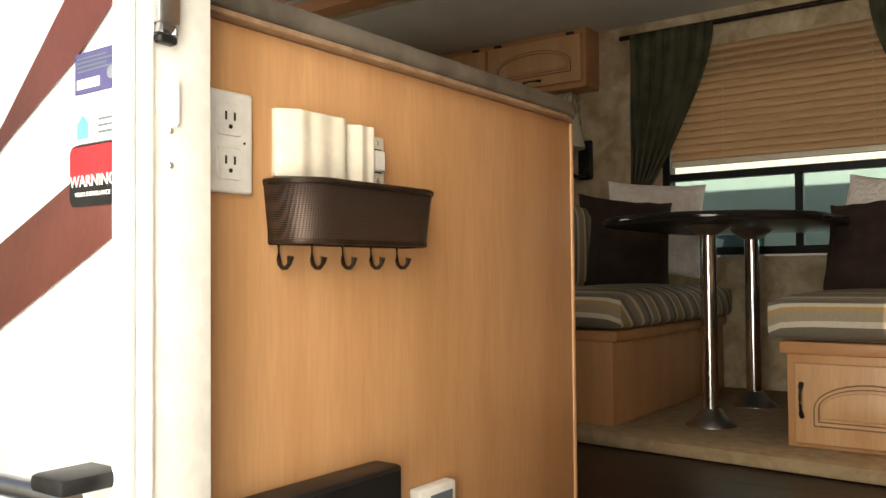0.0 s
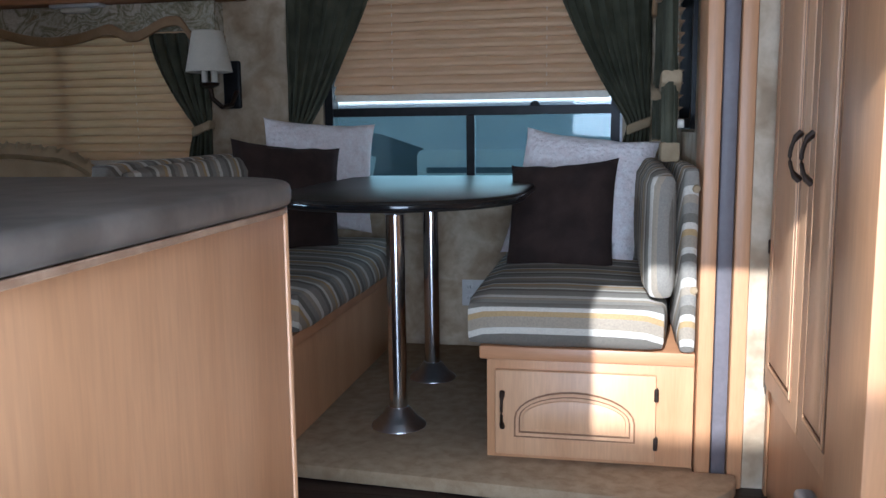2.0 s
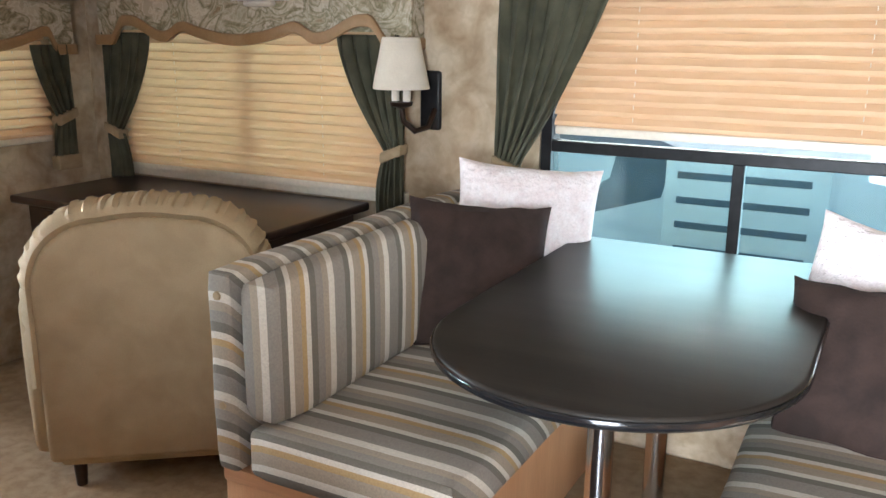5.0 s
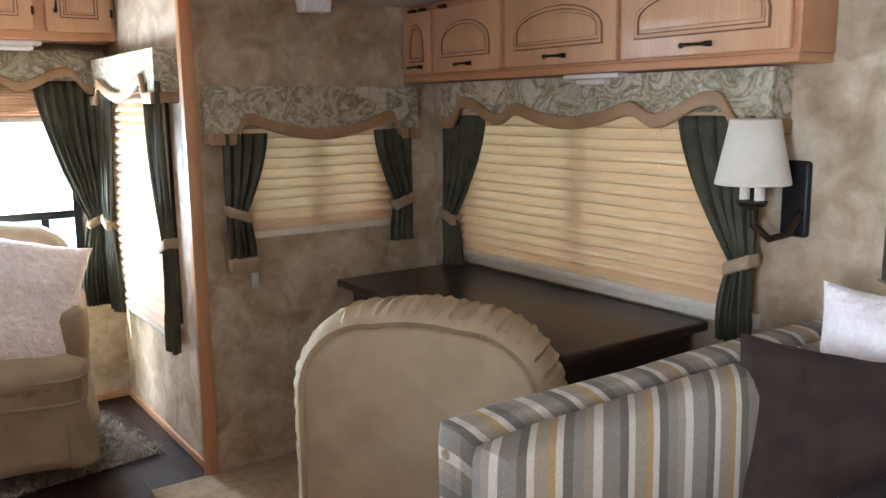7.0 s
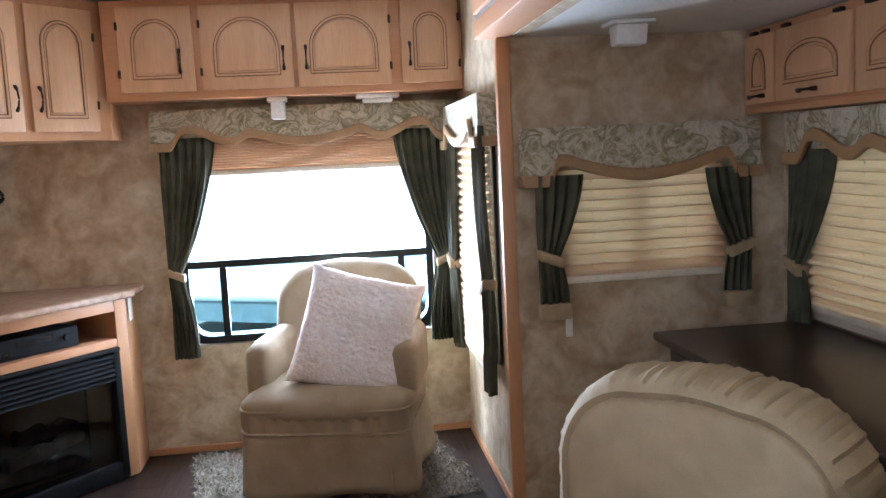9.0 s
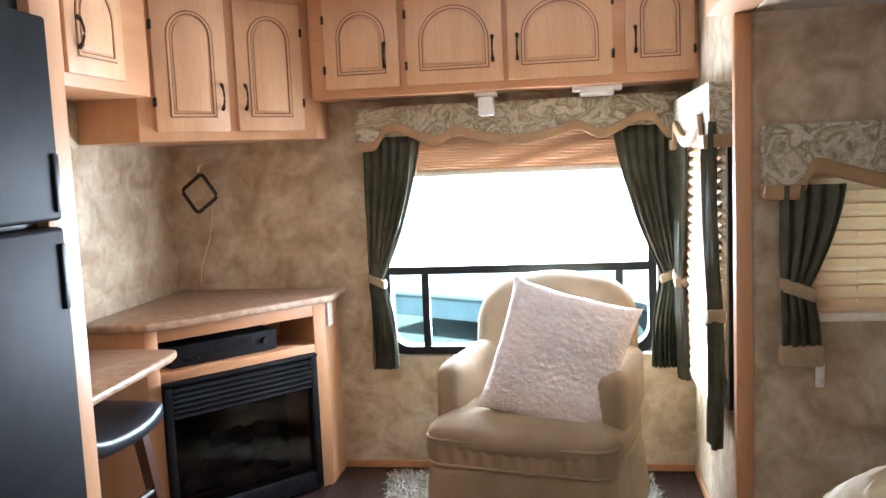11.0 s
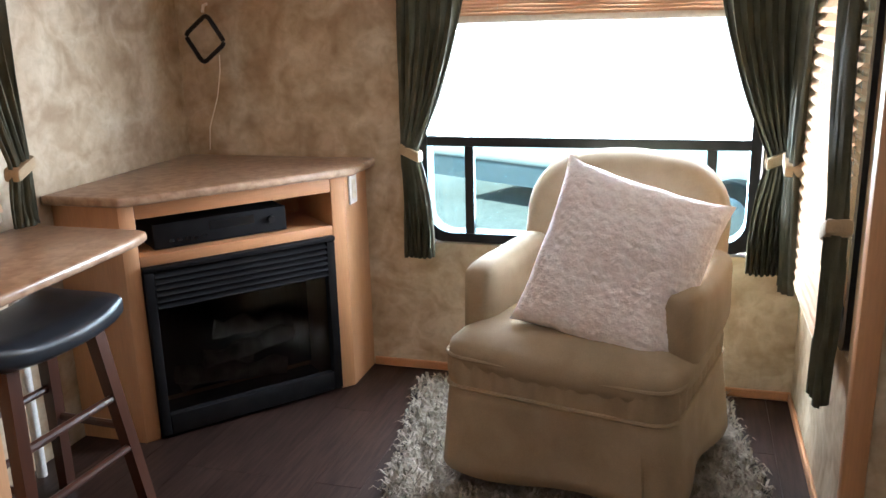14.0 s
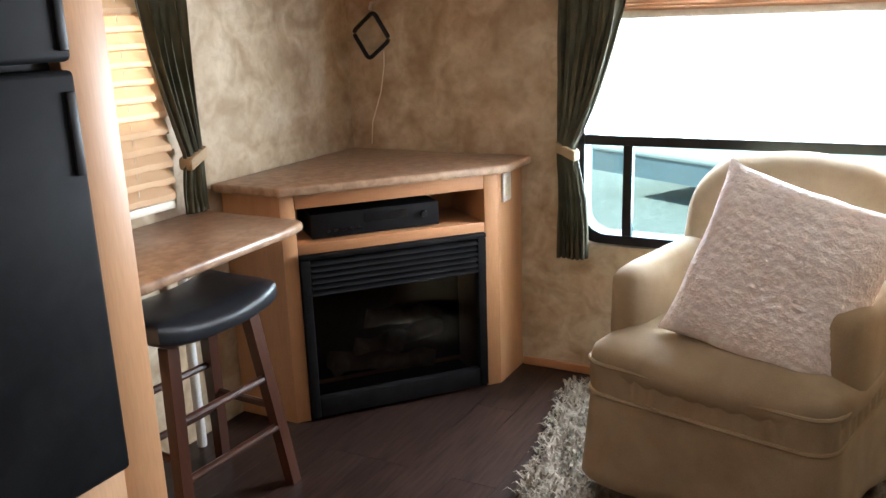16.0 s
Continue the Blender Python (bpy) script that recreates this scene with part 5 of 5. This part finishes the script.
part("gathered_band", skirt_rows([0.405, 0.375, 0.345, 0.315], 0.0, 0.018, 0.0), TWILL, ac, "gathered tan band")
part("skirt", skirt_rows([0.313 - 0.035 * k for k in range(8)], 0.05, 0.0, 0.042), TWILL, ac, "tan twill skirt hanging to the rug").modifiers.new("thick", "SOLIDIFY").thickness = 0.004
for z in (0.405, 0.314):
    part("piping", tube([(x * 1.008, y * 1.008, z) for x, y in pts[::2]], 0.006, 6, True), TWILL, ac, "piped seam")
part("seat_cushion", cushion(-0.340, 0.340, -0.395, 0.24, 0.335, 0.468, 0.06, 0.018), TWILL, ac)
for x in (-0.10, 0.0, 0.09):
    part("tuck", tube([(x * (1 + 0.5 * k / 6), 0.145 + 0.22 * (0.58 - 0.05 * k) - 0.004 + 0.022 * (1 - k / 6) ** 2, 0.885 - 0.052 * k) for k in range(7)], [0.004, 0.008, 0.009, 0.008, 0.006, 0.004, 0.002], 8), TWILL, ac, "gathered fold")
bk2 = prism(crown(-0.355, 0.32, 0.25, 0.915, 0.20), 0.0, 0.16, 0.06, 5)
for v in bk2.verts:
    v.co.y += 0.14 + 0.22 * (v.co.z - 0.3)
part("backrest", bk2, TWILL, ac, "rounded tan backrest with gathered folds")
for s in (-1, 1):
    bm = cushion(s * 0.30 - 0.055, s * 0.30 + 0.055, -0.25, 0.26, 0.40, 0.635, 0.042, 0.008)
    part("arm", bm, TWILL, ac)
part("base", lathe([(0.22, 0.0), (0.22, 0.02), (0.05, 0.03), (0.05, 0.06)], 24), BLACK, ac, "black swivel base")
throw("throw_pillow", pose(-3.43, 1.345, 0.685, -20, 14, 78), 0.49, 0.51, 0.16, FUZZ, "pale pink plush throw pillow on the armchair", 7)

# shag rug
random.seed(3)
rg = thing("shag_rug", pose(-3.66, 1.19, 0, 0, 0, 9), "grey and cream shag rug under the armchair", "rug")
part("backing", box(-0.44, 0.44, -0.54, 0.54, 0.001, 0.010, 0.004, 1), RUG, rg)
bm = bmesh.new()
for _ in range(9000):
    x, y = random.uniform(-0.46, 0.46), random.uniform(-0.57, 0.57)
    a, l = random.uniform(0, 6.283), random.uniform(0.02, 0.045)
    dx, dy = math.cos(a), math.sin(a)
    w = 0.0035
    h = random.uniform(0.012, 0.034)
    p = [bm.verts.new((x - dy * w, y + dx * w, 0.006)), bm.verts.new((x + dy * w, y - dx * w, 0.006)), bm.verts.new((x + dx * l * 0.6 + dy * w, y + dy * l * 0.6 - dx * w, h)), bm.verts.new((x + dx * l * 0.6 - dy * w, y + dy * l * 0.6 + dx * w, h)), bm.verts.new((x + dx * l, y + dy * l, h * 0.7))]
    bm.faces.new(p[:4])
    bm.faces.new((p[3], p[2], p[4]))
tagged(part("pile", bm, RUG, rg, "tufts of grey and cream yarn"), kind="stuff")

# ---- outside: neighbouring trailers ----
def trailer(m, length, height, label, vent_at=None, win=()):
    """A parked trailer; local -y is the side that faces us."""
    t = thing("parked_trailer", m, label, "trailer", "parked trailers")
    part("body", box(-length / 2, length / 2, 0, 2.4, 0.55, height, 0.12, 4), GELCOAT, t)
    part("underskirt", box(-length / 2 + 0.1, length / 2 - 0.1, 0.08, 2.3, 0.3, 0.56), GREYV, t)
    for x in (-0.5, 0.45):
        w = part("wheel", lathe([(0.33, 0), (0.35, 0.02), (0.35, 0.2), (0.33, 0.22)], 28), BLACK, t)
        w.matrix_basis = pose(x, 0.03, 0.35, 90, 0, 0)
        part("rim", lathe([(0.2, 0), (0.18, 0.01), (0.05, 0.005)], 24), STEEL, w).matrix_basis = pose(0, 0, 0.22)
    for a, b, c, d in win:
        p = part("window", ring(rect(a, b, c, d, 0.06), shrink(rect(a, b, c, d, 0.06), 0.03), -0.02, 0.0), BLACK, t)
        part("pane", prism(rect(a, b, c, d, 0.06), -0.006, -0.002), BLACKGLOSS, p)
    return t


n1 = trailer(pose(-0.6, 4.6, -0.85), 9.0, 3.3, "white travel trailer with a grey swoosh parked alongside", win=((-3.6, -2.4, 1.6, 2.3), (2.4, 3.4, 1.6, 2.3)))
part("swoosh", prism([(-1.3, 1.86), (-0.68, 1.80), (-0.42, 1.77), (-0.15, 1.68), (-0.21, 1.42), (-0.9, 1.20), (-0.48, 1.50), (-0.45, 1.63), (-0.7, 1.68), (-1.3, 1.74)], -0.004, 0.001), GREYV, n1, "dark grey swoosh decal")
vt = part("fridge_vent", prism(rect(-0.19, 0.57, 0.95, 1.67, 0.04), -0.02, 0.001, 0.006, 2), WHITE, n1, "white louvred refrigerator vent")
for k in range(5):
    part("louvre", box(-0.13, 0.49, -0.024, -0.019, 1.03 + k * 0.125, 1.065 + k * 0.125, 0.002, 1), GREYV, vt)
part("badge_bars", box(0.37, 0.49, -0.006, -0.001, 1.875, 1.89), GREYV, n1)
part("lamp", lathe([(0.03, 0), (0.025, 0.02), (0.0, 0.025)], 16), BLACK, n1).matrix_basis = pose(0.53, -0.001, 1.93, 90, 0, 0)
trailer(pose(-9.6, 1.6, -0.85, 0, 0, 62), 8.0, 2.15, "white trailer parked behind the lounge window")
trailer(pose(-17.0, 2.0, -0.85, 0, 0, 55), 11.0, 3.1, "white trailer farther off across the lot")

# Unseen trailer, added so its roof cuts off the sun patch's lower edge.
trailer(pose(0.6, -3.7, -0.85, 0, 0, 180), 9.0, 3.49, "unseen white trailer added across the lane to block low sun at the entry", win=((-3.0, -2.2, 1.6, 2.3), (1.6, 2.6, 1.6, 2.3)))

# ---- floor planks ----
random.seed(11)
pw, pl = 0.152, 1.22
meshes = {}
x, row = XR + 0.002, 0
y = YD + 0.004
while y < YS - 0.01:
    w = min(pw, YS - 0.004 - y)
    x = XR + 0.004 - random.choice((0.0, 0.3, 0.55, 0.8))
    while x < 1.24:
        a, b = max(x, XR + 0.004), min(x + pl, 1.245)
        if b - a > 0.03:
            key = (round(b - a, 3), round(w, 3))
            if key not in meshes:
                bm = box(0, b - a - 0.0015, 0, w - 0.0015, -0.006, 0.0)
                me = bpy.data.meshes.new("plank")
                bm.to_mesh(me)
                bm.free()
                me.materials.append(VINYLPLANK)
                meshes[key] = me
            p = new("plank", meshes[key])
            p.parent = floor
            p.location = (a, y, 0)
        x += pl
    y += pw
